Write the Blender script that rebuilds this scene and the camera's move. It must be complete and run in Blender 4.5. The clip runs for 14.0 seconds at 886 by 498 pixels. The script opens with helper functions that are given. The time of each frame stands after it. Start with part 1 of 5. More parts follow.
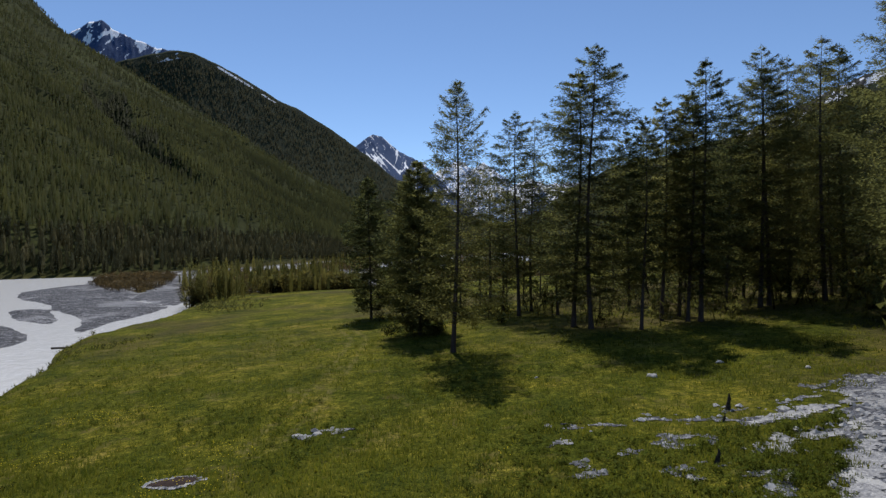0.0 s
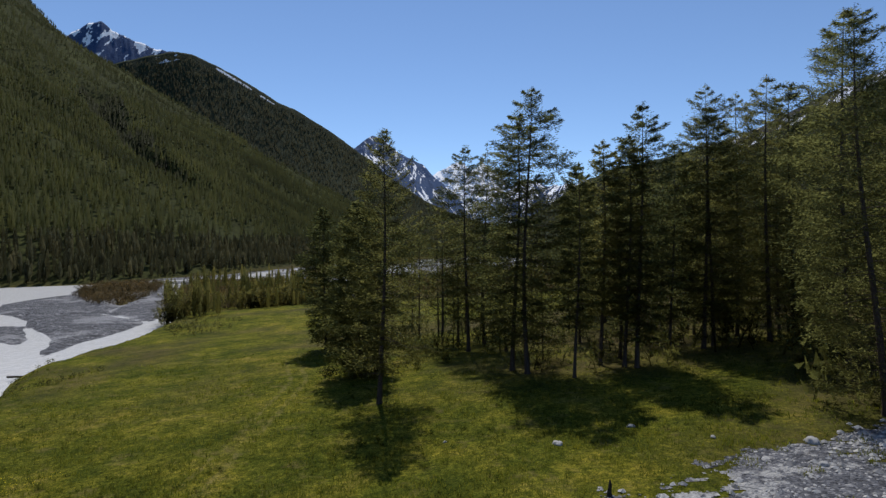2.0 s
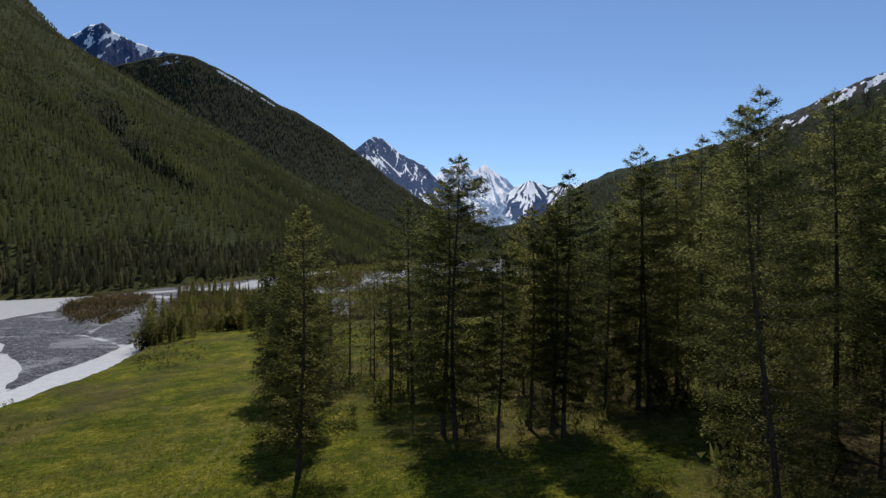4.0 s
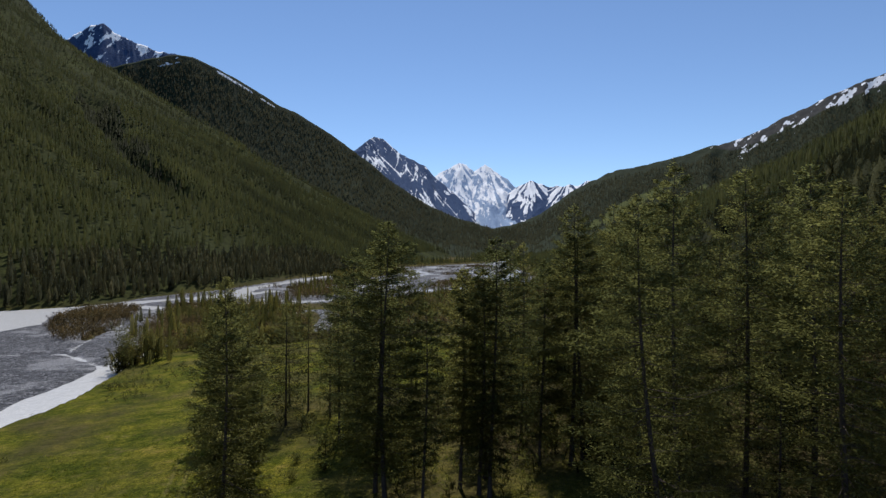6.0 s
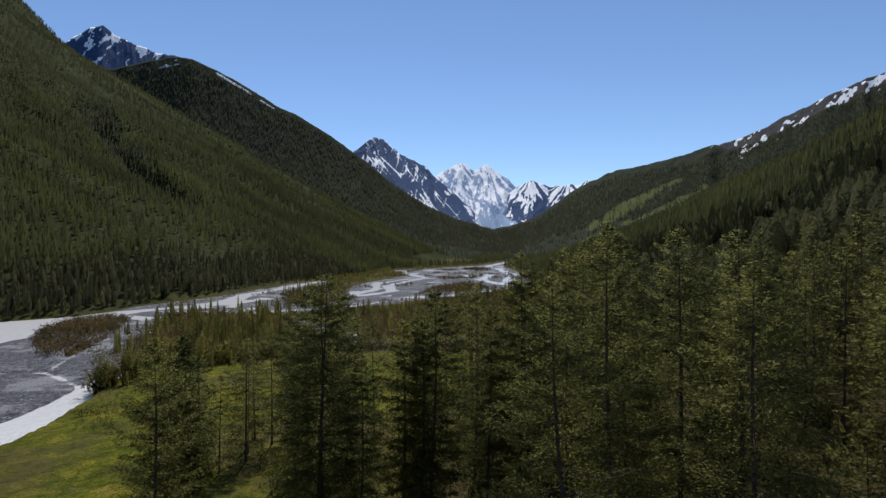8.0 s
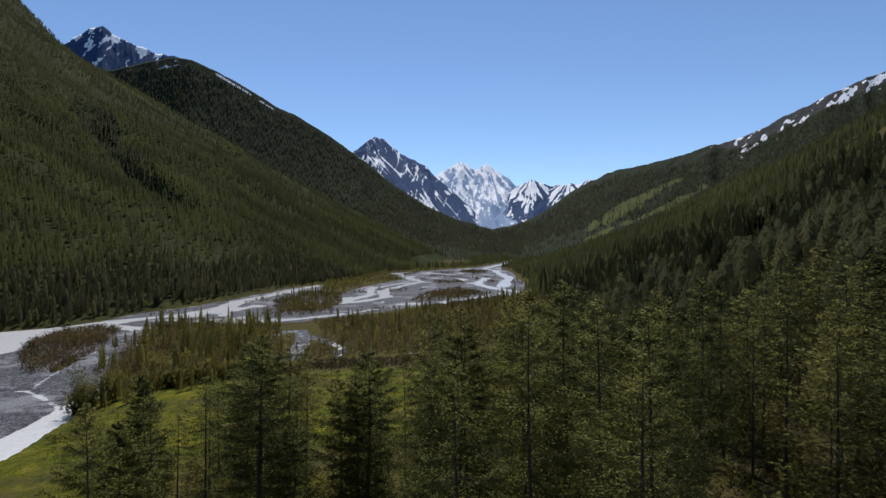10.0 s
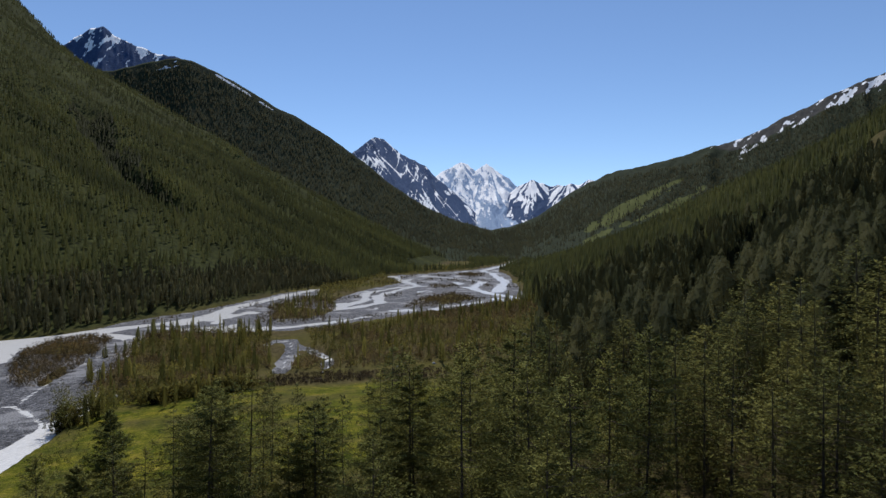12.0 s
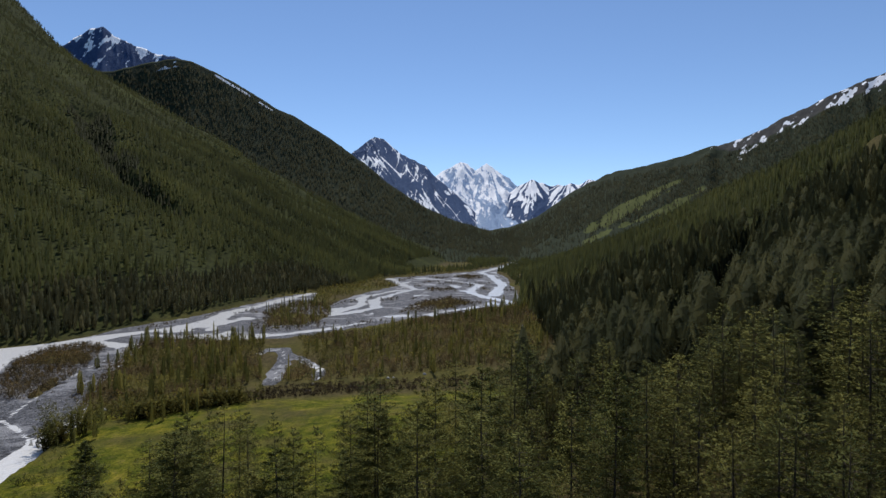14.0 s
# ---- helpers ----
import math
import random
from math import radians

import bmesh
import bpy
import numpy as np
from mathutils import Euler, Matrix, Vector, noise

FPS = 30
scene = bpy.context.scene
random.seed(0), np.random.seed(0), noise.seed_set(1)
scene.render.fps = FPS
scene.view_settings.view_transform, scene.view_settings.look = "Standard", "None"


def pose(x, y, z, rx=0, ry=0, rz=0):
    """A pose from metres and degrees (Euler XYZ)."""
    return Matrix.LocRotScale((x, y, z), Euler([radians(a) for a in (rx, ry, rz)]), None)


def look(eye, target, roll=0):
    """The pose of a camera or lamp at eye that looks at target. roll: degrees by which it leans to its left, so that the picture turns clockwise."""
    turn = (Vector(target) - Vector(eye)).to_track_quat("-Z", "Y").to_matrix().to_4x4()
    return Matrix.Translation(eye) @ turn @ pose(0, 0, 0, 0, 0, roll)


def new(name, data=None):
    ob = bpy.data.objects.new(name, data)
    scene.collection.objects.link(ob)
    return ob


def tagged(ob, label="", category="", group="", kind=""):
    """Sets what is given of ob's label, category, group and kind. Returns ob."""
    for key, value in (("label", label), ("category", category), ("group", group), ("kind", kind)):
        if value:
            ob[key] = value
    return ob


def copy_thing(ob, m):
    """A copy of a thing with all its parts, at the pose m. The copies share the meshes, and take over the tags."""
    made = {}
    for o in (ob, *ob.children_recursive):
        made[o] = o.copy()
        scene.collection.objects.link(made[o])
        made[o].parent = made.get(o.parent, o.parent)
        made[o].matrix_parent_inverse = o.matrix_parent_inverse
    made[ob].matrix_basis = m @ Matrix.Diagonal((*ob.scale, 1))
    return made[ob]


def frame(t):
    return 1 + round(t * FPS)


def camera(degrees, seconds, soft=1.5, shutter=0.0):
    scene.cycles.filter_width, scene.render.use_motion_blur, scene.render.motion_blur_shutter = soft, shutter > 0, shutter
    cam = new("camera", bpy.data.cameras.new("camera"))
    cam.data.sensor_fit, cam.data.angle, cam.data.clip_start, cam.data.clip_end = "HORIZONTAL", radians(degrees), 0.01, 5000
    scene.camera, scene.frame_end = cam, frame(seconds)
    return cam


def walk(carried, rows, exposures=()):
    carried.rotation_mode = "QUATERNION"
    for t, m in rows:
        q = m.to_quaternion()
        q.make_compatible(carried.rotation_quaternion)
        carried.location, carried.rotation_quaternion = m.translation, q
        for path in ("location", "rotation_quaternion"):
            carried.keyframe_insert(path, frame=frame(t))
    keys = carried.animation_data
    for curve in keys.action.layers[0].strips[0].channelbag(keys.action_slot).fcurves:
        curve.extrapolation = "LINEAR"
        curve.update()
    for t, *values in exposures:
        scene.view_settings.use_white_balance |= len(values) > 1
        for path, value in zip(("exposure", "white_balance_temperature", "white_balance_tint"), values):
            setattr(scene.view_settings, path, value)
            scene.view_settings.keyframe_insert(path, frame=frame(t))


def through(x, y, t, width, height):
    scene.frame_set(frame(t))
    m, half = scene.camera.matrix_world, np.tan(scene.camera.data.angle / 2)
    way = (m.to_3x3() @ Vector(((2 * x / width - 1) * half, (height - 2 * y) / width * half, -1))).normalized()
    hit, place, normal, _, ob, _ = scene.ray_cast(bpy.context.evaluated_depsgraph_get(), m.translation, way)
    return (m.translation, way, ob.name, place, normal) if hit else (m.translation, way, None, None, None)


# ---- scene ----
cam = camera(72.0, 14.0, soft=1.4)
PATH = [
    (0, (0.832, -0.188, 8.644), (0.832, 1.812, 8.644), 0.0),
    (0.5, (2.22, -0.009, 9.468), (2.221, 1.991, 9.468), 0.1),
    (1, (3.766, 0.156, 10.335), (3.767, 2.156, 10.338), 0.1),
    (1.5, (5.389, 0.23, 11.397), (5.389, 2.23, 11.399), 0.1),
    (2, (7.081, 0.282, 12.845), (7.08, 2.282, 12.847), 0.1),
    (2.5, (8.837, 0.306, 14.46), (8.833, 2.306, 14.461), 0.0),
    (3, (10.577, 0.197, 16.073), (10.573, 2.197, 16.075), 0.1),
    (3.5, (12.383, 0.186, 17.658), (12.376, 2.186, 17.66), 0.1),
    (6, (21.237, -0.753, 25.564), (21.223, 1.247, 25.563), 0.2),
    (6.5, (22.823, -0.494, 26.844), (22.807, 1.506, 26.843), 0.2),
    (7, (24.335, -0.337, 28.121), (24.317, 1.663, 28.12), 0.2),
    (7.5, (25.766, -0.093, 29.44), (25.747, 1.907, 29.438), 0.1),
    (8, (27.239, -0.001, 30.715), (27.22, 1.999, 30.712), 0.0),
    (10.5, (35.477, -1.301, 38.114), (35.452, 0.699, 38.106), -0.1),
    (11, (36.99, -1.898, 39.42), (36.964, 0.102, 39.413), -0.1),
    (11.5, (38.363, -2.31, 40.836), (38.337, -0.31, 40.828), -0.0),
    (12, (39.611, -2.491, 42.305), (39.584, -0.492, 42.295), 0.0),
    (12.5, (40.733, -2.657, 43.616), (40.706, -0.657, 43.606), -0.0),
    (13, (41.828, -2.764, 44.915), (41.8, -0.764, 44.904), 0.0),
    (13.5, (42.723, -2.774, 46.061), (42.694, -0.774, 46.048), -0.0),
    (14, (43.62, -2.855, 47.083), (43.591, -0.855, 47.07), -0.0),
]
walk(cam, [(t, look(eye, target, roll)) for t, eye, target, roll in PATH])

# ---------------------------------------------------------------- light
SUN_AZ, SUN_EL = -6.0, 55.0      # degrees from the view's axis to the right, and above the horizon
world = bpy.data.worlds.new("sky")
scene.world = world
world.use_nodes = True
wn = world.node_tree.nodes
sky = wn.new("ShaderNodeTexSky")
sky.sky_type = "NISHITA"
sky.sun_disc = False
sky.sun_elevation = radians(SUN_EL)
sky.sun_rotation = radians(SUN_AZ)
sky.altitude = 2500.0
sky.air_density = 1.0
sky.dust_density = 0.0
sky.ozone_density = 4.6
world.node_tree.links.new(sky.outputs[0], wn["Background"].inputs[0])
wn["Background"].inputs[1].default_value = 0.138
sun_dir = Vector((math.sin(radians(SUN_AZ)) * math.cos(radians(SUN_EL)),
                  math.cos(radians(SUN_AZ)) * math.cos(radians(SUN_EL)), math.sin(radians(SUN_EL))))
lamp = bpy.data.lights.new("sun", "SUN")
lamp.energy, lamp.angle, lamp.color = 3.7, radians(0.53), (1.0, 0.955, 0.885)
new("sun", lamp).matrix_world = look(sun_dir * 500, (0, 0, 0))
scene.view_settings.exposure = -0.12


# ---------------------------------------------------------------- materials
def node(nt, kind, **values):
    n = nt.nodes.new(kind)
    for key, value in values.items():
        n.inputs[key.replace("_", " ")].default_value = value
    return n


def ramp(nt, source, stops):
    r = nt.nodes.new("ShaderNodeValToRGB")
    el = r.color_ramp.elements
    while len(el) < len(stops):
        el.new(0.5)
    for e, (p, c) in zip(el, stops):
        e.position = p
        e.color = (*c, 1) if len(c) == 3 else c
    nt.links.new(source, r.inputs[0])
    return r.outputs[0]


def bw(nt, source, lo, hi):
    return ramp(nt, source, [(lo, (0, 0, 0)), (hi, (1, 1, 1))])


def mix(nt, fac, a, b, mode="MIX"):
    m = nt.nodes.new("ShaderNodeMix")
    m.data_type, m.blend_type = "RGBA", mode
    for slot, value in ((0, fac), (6, a), (7, b)):
        if isinstance(value, (tuple, float, int)):
            m.inputs[slot].default_value = (*value, 1) if isinstance(value, tuple) else value
        else:
            nt.links.new(value, m.inputs[slot])
    return m.outputs[2]


def arith(nt, op, a, b=0.0):
    m = nt.nodes.new("ShaderNodeMath")
    m.operation = op
    for slot, value in enumerate((a, b)):
        if isinstance(value, (float, int)):
            m.inputs[slot].default_value = value
        else:
            nt.links.new(value, m.inputs[slot])
    return m.outputs[0]


def start(name):
    m = bpy.data.materials.new(name)
    m.use_nodes = True
    return m, m.node_tree, m.node_tree.nodes["Principled BSDF"]


def place(nt, stretch=(1, 1, 1)):
    g = nt.nodes.new("ShaderNodeNewGeometry")
    v = nt.nodes.new("ShaderNodeVectorMath")
    v.operation = "MULTIPLY"
    v.inputs[1].default_value = stretch
    nt.links.new(g.outputs["Position"], v.inputs[0])
    return v.outputs[0], g


def grain(nt, where, scale, detail=4.0, rough=0.55):
    n = node(nt, "ShaderNodeTexNoise", Scale=scale, Detail=detail, Roughness=rough)
    nt.links.new(where, n.inputs["Vector"])
    return n.outputs["Fac"]


def bump(nt, bsdf, height, strength, distance):
    b = node(nt, "ShaderNodeBump", Strength=strength, Distance=distance)
    nt.links.new(height, b.inputs["Height"])
    nt.links.new(b.outputs[0], bsdf.inputs["Normal"])


def leaf_material(name, dark, light, through=0.3, broad=0.05, gaps=0.0, swing=0.2, stretch=(1, 1, 1)):
    """Leaves that let some light through, each spray a little different, whole trees too. gaps: the share of a spray that is open between its needles."""
    m, nt, bsdf = start(name)
    where, g = place(nt, stretch)
    one = ramp(nt, g.outputs["Random Per Island"], [(0.0, dark), (1.0, light)])
    info = nt.nodes.new("ShaderNodeObjectInfo")
    each = nt.nodes.new("ShaderNodeAttribute")      # joined plants carry a number each
    each.attribute_name = "each"
    which = arith(nt, "FRACT", arith(nt, "ADD", info.outputs["Random"], each.outputs["Fac"]))
    tree = ramp(nt, which, [(0.0, (0.72, 0.77, 0.8)), (0.5, (0.98, 0.98, 0.96)), (1.0, (1.26, 1.18, 1.08))])
    tint = mix(nt, 1.0, one, tree, "MULTIPLY")
    patch = ramp(nt, grain(nt, where, broad, 3), [(0.35, (1 - swing, 1 - 0.9 * swing, 1 - 0.9 * swing)), (0.65, (1 + swing, 1 + 0.9 * swing, 1 + 0.7 * swing))])
    tint = mix(nt, 1.0, tint, patch, "MULTIPLY")
    nt.links.new(tint, bsdf.inputs["Base Color"])
    bsdf.inputs["Roughness"].default_value = 0.7
    bsdf.inputs["Specular IOR Level"].default_value = 0.04
    tr = nt.nodes.new("ShaderNodeBsdfTranslucent")
    nt.links.new(tint, tr.inputs[0])
    mx = nt.nodes.new("ShaderNodeMixShader")
    mx.inputs[0].default_value = through
    nt.links.new(bsdf.outputs[0], mx.inputs[1])
    nt.links.new(tr.outputs[0], mx.inputs[2])
    result = mx.outputs[0]
    if gaps:
        clear = nt.nodes.new("ShaderNodeBsdfTransparent")
        open_ = nt.nodes.new("ShaderNodeMixShader")
        open_.inputs[0].default_value = gaps
        nt.links.new(result, open_.inputs[1])
        nt.links.new(clear.outputs[0], open_.inputs[2])
        result = open_.outputs[0]
    nt.links.new(result, nt.nodes["Material Output"].inputs[0])
    return m


def bark_material():
    m, nt, bsdf = start("larch bark")
    where, g = place(nt, (1, 1, 0.25))
    c = ramp(nt, grain(nt, where, 6, 6, 0.7), [(0.3, (0.045, 0.036, 0.034)), (0.7, (0.125, 0.098, 0.086))])
    nt.links.new(c, bsdf.inputs["Base Color"])
    bsdf.inputs["Roughness"].default_value = 0.95
    bsdf.inputs["Specular IOR Level"].default_value = 0.08
    bump(nt, bsdf, grain(nt, where, 9, 5, 0.7), 0.8, 0.05)
    return m


def ground_material():
    """Meadow grass near the valley floor, brown-green forest floor on the slopes."""
    m, nt, bsdf = start("meadow and forest floor")
    where, g = place(nt)
    grass = ramp(nt, grain(nt, where, 0.22, 6, 0.62), [(0.28, (0.044, 0.059, 0.01)), (0.45, (0.09, 0.099, 0.014)),
                                                     (0.58, (0.146, 0.139, 0.02)), (0.74, (0.22, 0.18, 0.052))])
    fine = ramp(nt, grain(nt, where, 2.4, 7, 0.78), [(0.36, (0.36, 0.42, 0.4)), (0.51, (0.95, 0.97, 0.9)), (0.64, (1.75, 1.62, 1.5))])
    grass = mix(nt, 1.0, grass, fine, "MULTIPLY")
    tips = ramp(nt, grain(nt, where, 9.0, 3, 0.7), [(0.38, (0.5, 0.55, 0.5)), (0.5, (1.0, 1.0, 1.0)), (0.62, (1.7, 1.6, 1.4))])
    grass = mix(nt, 0.8, grass, mix(nt, 1.0, grass, tips, "MULTIPLY"))
    clumps = ramp(nt, grain(nt, where, 0.8, 5, 0.7), [(0.36, (0.75, 0.8, 0.72)), (0.5, (1.0, 1.0, 1.0)), (0.66, (1.28, 1.22, 1.3))])
    grass = mix(nt, 1.0, grass, clumps, "MULTIPLY")
    broad = ramp(nt, grain(nt, where, 0.07, 5, 0.65), [(0.34, (0.66, 0.73, 0.69)), (0.5, (0.98, 1.0, 0.95)), (0.66, (1.25, 1.16, 1.08))])
    grass = mix(nt, 1.0, grass, broad, "MULTIPLY")
    dry = bw(nt, grain(nt, where, 0.42, 6, 0.7), 0.55, 0.8)
    grass = mix(nt, dry, grass, (0.21, 0.165, 0.06))
    at = nt.nodes.new("ShaderNodeAttribute")
    at.attribute_name = "cover"
    sep = nt.nodes.new("ShaderNodeSeparateColor")
    nt.links.new(at.outputs["Color"], sep.inputs[0])
    wood = ramp(nt, grain(nt, where, 0.5, 6, 0.65), [(0.3, (0.042, 0.034, 0.017)), (0.55, (0.092, 0.074, 0.034)), (0.75, (0.155, 0.122, 0.062))])
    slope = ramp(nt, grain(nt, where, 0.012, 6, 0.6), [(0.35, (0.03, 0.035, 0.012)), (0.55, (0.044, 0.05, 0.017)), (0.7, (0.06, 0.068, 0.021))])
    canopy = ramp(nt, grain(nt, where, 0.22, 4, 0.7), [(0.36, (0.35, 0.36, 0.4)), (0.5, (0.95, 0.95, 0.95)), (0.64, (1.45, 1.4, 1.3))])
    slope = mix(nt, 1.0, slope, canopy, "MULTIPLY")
    path = bw(nt, arith(nt, "ADD", sep.outputs[2], arith(nt, "MULTIPLY", grain(nt, where, 1.5, 4), 0.5)), 0.72, 1.1)
    grass = mix(nt, path, grass, (0.24, 0.20, 0.08))
    c = mix(nt, sep.outputs[0], grass, wood)
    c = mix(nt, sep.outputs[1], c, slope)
    nt.links.new(c, bsdf.inputs["Base Color"])
    bsdf.inputs["Roughness"].default_value = 0.95
    bsdf.inputs["Specular IOR Level"].default_value = 0.03
    h = arith(nt, "ADD", grain(nt, where, 5.0, 5, 0.75), arith(nt, "MULTIPLY", grain(nt, where, 0.9, 3), 1.5))
    bump(nt, bsdf, h, 1.0, 0.14)
    return m


def gravel_material(name, dark, light, pale, scale, patch, deep=0.9):
    """Loose stones of many tones, with streaks of fine pale silt."""
    m, nt, bsdf = start(name)
    where, g = place(nt)
    v = node(nt, "ShaderNodeTexVoronoi", Scale=scale)
    nt.links.new(where, v.inputs["Vector"])
    one = ramp(nt, v.outputs["Color"], [(0.1, dark), (0.7, light), (0.95, pale)])
    rough = ramp(nt, grain(nt, where, scale * 0.35, 6, 0.75), [(0.32, (0.35, 0.36, 0.4)), (0.5, (0.9, 0.9, 0.92)), (0.7, (1.5, 1.48, 1.45))])
    c = mix(nt, 1.0, one, rough, "MULTIPLY")
    silt = bw(nt, grain(nt, where, patch, 7, 0.68), 0.53, 0.59)
    c = mix(nt, arith(nt, "MULTIPLY", silt, 0.75), c, pale)
    nt.links.new(c, bsdf.inputs["Base Color"])
    bsdf.inputs["Roughness"].default_value = 0.85
    h = arith(nt, "SUBTRACT", arith(nt, "MULTIPLY", grain(nt, where, scale * 0.3, 6, 0.75), 2.0), v.outputs["Distance"])
    bump(nt, bsdf, h, 1.0, deep / scale)
    return m


def stone_material(name, dark, light):
    m, nt, bsdf = start(name)
    where, g = place(nt)
    one = ramp(nt, g.outputs["Random Per Island"], [(0.0, dark), (1.0, light)])
    spots = ramp(nt, grain(nt, where, 9, 5, 0.7), [(0.3, (0.7, 0.7, 0.7)), (0.7, (1.15, 1.15, 1.15))])
    nt.links.new(mix(nt, 1.0, one, spots, "MULTIPLY"), bsdf.inputs["Base Color"])
    bsdf.inputs["Roughness"].default_value = 0.8
    bump(nt, bsdf, grain(nt, where, 14, 5), 0.5, 0.03)
    return m


def water_material():
    """Glacier water, milky with rock flour, with small ripples and broken white water."""
    m, nt, bsdf = start("milky glacier water")
    where, g = place(nt)
    ripple = grain(nt, where, 1.1, 5, 0.65)
    c = ramp(nt, ripple, [(0.35, (0.72, 0.72, 0.72)), (0.62, (0.82, 0.81, 0.8)), (0.74, (0.93, 0.93, 0.93))])
    nt.links.new(c, bsdf.inputs["Base Color"])
    bsdf.inputs["Roughness"].default_value = 0.18
    bsdf.inputs["IOR"].default_value = 1.33
    h = arith(nt, "ADD", ripple, arith(nt, "MULTIPLY", grain(nt, where, 0.35, 3), 1.5))
    bump(nt, bsdf, h, 0.7, 0.15)
    return m


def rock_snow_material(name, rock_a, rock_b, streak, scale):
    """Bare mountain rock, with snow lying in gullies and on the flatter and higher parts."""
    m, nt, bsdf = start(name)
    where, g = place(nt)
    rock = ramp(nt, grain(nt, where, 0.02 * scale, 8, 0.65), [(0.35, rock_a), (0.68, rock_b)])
    at = nt.nodes.new("ShaderNodeAttribute")
    at.attribute_name = "cover"
    sep = nt.nodes.new("ShaderNodeSeparateColor")
    nt.links.new(at.outputs["Color"], sep.inputs[0])
    long, _ = place(nt, streak)
    n = arith(nt, "ADD", grain(nt, long, 0.02 * scale, 8, 0.68), sep.outputs[0])
    fac = bw(nt, n, 0.985, 1.015)
    green = bw(nt, arith(nt, "ADD", sep.outputs[1], arith(nt, "MULTIPLY", grain(nt, where, 0.01 * scale, 6, 0.6), 0.5)), 0.7, 0.85)
    wood = ramp(nt, grain(nt, where, 0.022 * scale, 7, 0.7), [(0.35, (0.022, 0.03, 0.017)), (0.6, (0.04, 0.05, 0.027)), (0.75, (0.062, 0.078, 0.034))])
    clear = bw(nt, arith(nt, "ADD", sep.outputs[2], arith(nt, "MULTIPLY", grain(nt, where, 0.012 * scale, 6, 0.6), 0.5)), 0.7, 0.95)
    wood = mix(nt, clear, wood, (0.1, 0.112, 0.036))
    base = mix(nt, green, rock, wood)
    nt.links.new(mix(nt, fac, base, (0.96, 0.965, 0.98)), bsdf.inputs["Base Color"])
    bsdf.inputs["Roughness"].default_value = 0.9
    bsdf.inputs["Specular IOR Level"].default_value = 0.05
    bump(nt, bsdf, grain(nt, where, 0.05 * scale, 6, 0.7), 1.0, 9.0 / scale)
    return m


def plain(name, a, b, scale, rough=0.85):
    m, nt, bsdf = start(name)
    where, g = place(nt)
    nt.links.new(ramp(nt, grain(nt, where, scale, 5, 0.65), [(0.3, a), (0.7, b)]), bsdf.inputs["Base Color"])
    bsdf.inputs["Roughness"].default_value = rough
    bsdf.inputs["Specular IOR Level"].default_value = 0.1
    bump(nt, bsdf, grain(nt, where, scale * 2, 5, 0.7), 0.6, 0.3 / scale)
    return m


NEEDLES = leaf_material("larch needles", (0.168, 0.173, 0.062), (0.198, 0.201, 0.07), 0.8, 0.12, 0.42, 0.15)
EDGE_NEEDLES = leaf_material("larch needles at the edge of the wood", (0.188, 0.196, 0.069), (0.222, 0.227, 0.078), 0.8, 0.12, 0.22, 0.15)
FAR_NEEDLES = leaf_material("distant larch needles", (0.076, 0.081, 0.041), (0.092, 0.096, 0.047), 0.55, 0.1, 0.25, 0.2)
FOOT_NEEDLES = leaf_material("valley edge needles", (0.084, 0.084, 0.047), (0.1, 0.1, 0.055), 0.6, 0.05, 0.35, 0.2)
# the ravine's shade is put into this colour; the gully trees share it
HOLLOW_NEEDLES = leaf_material("needles darkened along ravine and gully", (0.026, 0.031, 0.016), (0.04, 0.045, 0.022), 0.4, 0.05, 0.0, 0.2)
SPIRE = leaf_material("slope forest needles", (0.054, 0.063, 0.023), (0.067, 0.075, 0.027), 0.55, 0.016, 0.3, 0.45, (0.3, 1, 0.3))
RIDGE = leaf_material("ridge forest needles", (0.052, 0.056, 0.034), (0.066, 0.07, 0.042), 0.55, 0.008, 0.35, 0.2)
WILLOW = leaf_material("willow leaves", (0.125, 0.118, 0.036), (0.18, 0.16, 0.046), 0.6, 0.03, 0.3)
BROWN_WILLOW = leaf_material("budding willow twigs", (0.1, 0.078, 0.042), (0.155, 0.115, 0.056), 0.45, 0.03, 0.3)
UNDER = leaf_material("undergrowth leaves", (0.105, 0.115, 0.034), (0.18, 0.182, 0.055), 0.65, 0.1, 0.3)
GRASS = leaf_material("grass blades", (0.075, 0.1, 0.01), (0.17, 0.17, 0.02), 0.5, 0.15)
YOUNG = leaf_material("young larch needles", (0.145, 0.142, 0.044), (0.2, 0.188, 0.055), 0.66, 0.03, 0.3)
EDGE_TWIGS = leaf_material("bare brown twigs", (0.05, 0.04, 0.026), (0.09, 0.07, 0.045), 0.3, 0.05)
HERB = leaf_material("herb leaves", (0.1, 0.135, 0.022), (0.165, 0.19, 0.034), 0.6, 0.15, 0.2)
PETALS = leaf_material("yellow petals", (0.5, 0.4, 0.02), (0.65, 0.55, 0.04), 0.3)
BARK = bark_material()
GROUND = ground_material()
BED = gravel_material("grey river gravel", (0.035, 0.037, 0.045), (0.14, 0.142, 0.157), (0.34, 0.34, 0.355), 1.6, 0.05)
DRY = gravel_material("grey dry gravel", (0.045, 0.048, 0.062), (0.165, 0.17, 0.192), (0.5, 0.495, 0.49), 5.0, 0.3, 0.8)
SILT = gravel_material("pale dry silt", (0.26, 0.26, 0.265), (0.38, 0.376, 0.372), (0.54, 0.53, 0.51), 12.0, 0.6, 0.3)
STONE = stone_material("pale stones", (0.13, 0.132, 0.145), (0.58, 0.57, 0.55))
WATER = water_material()
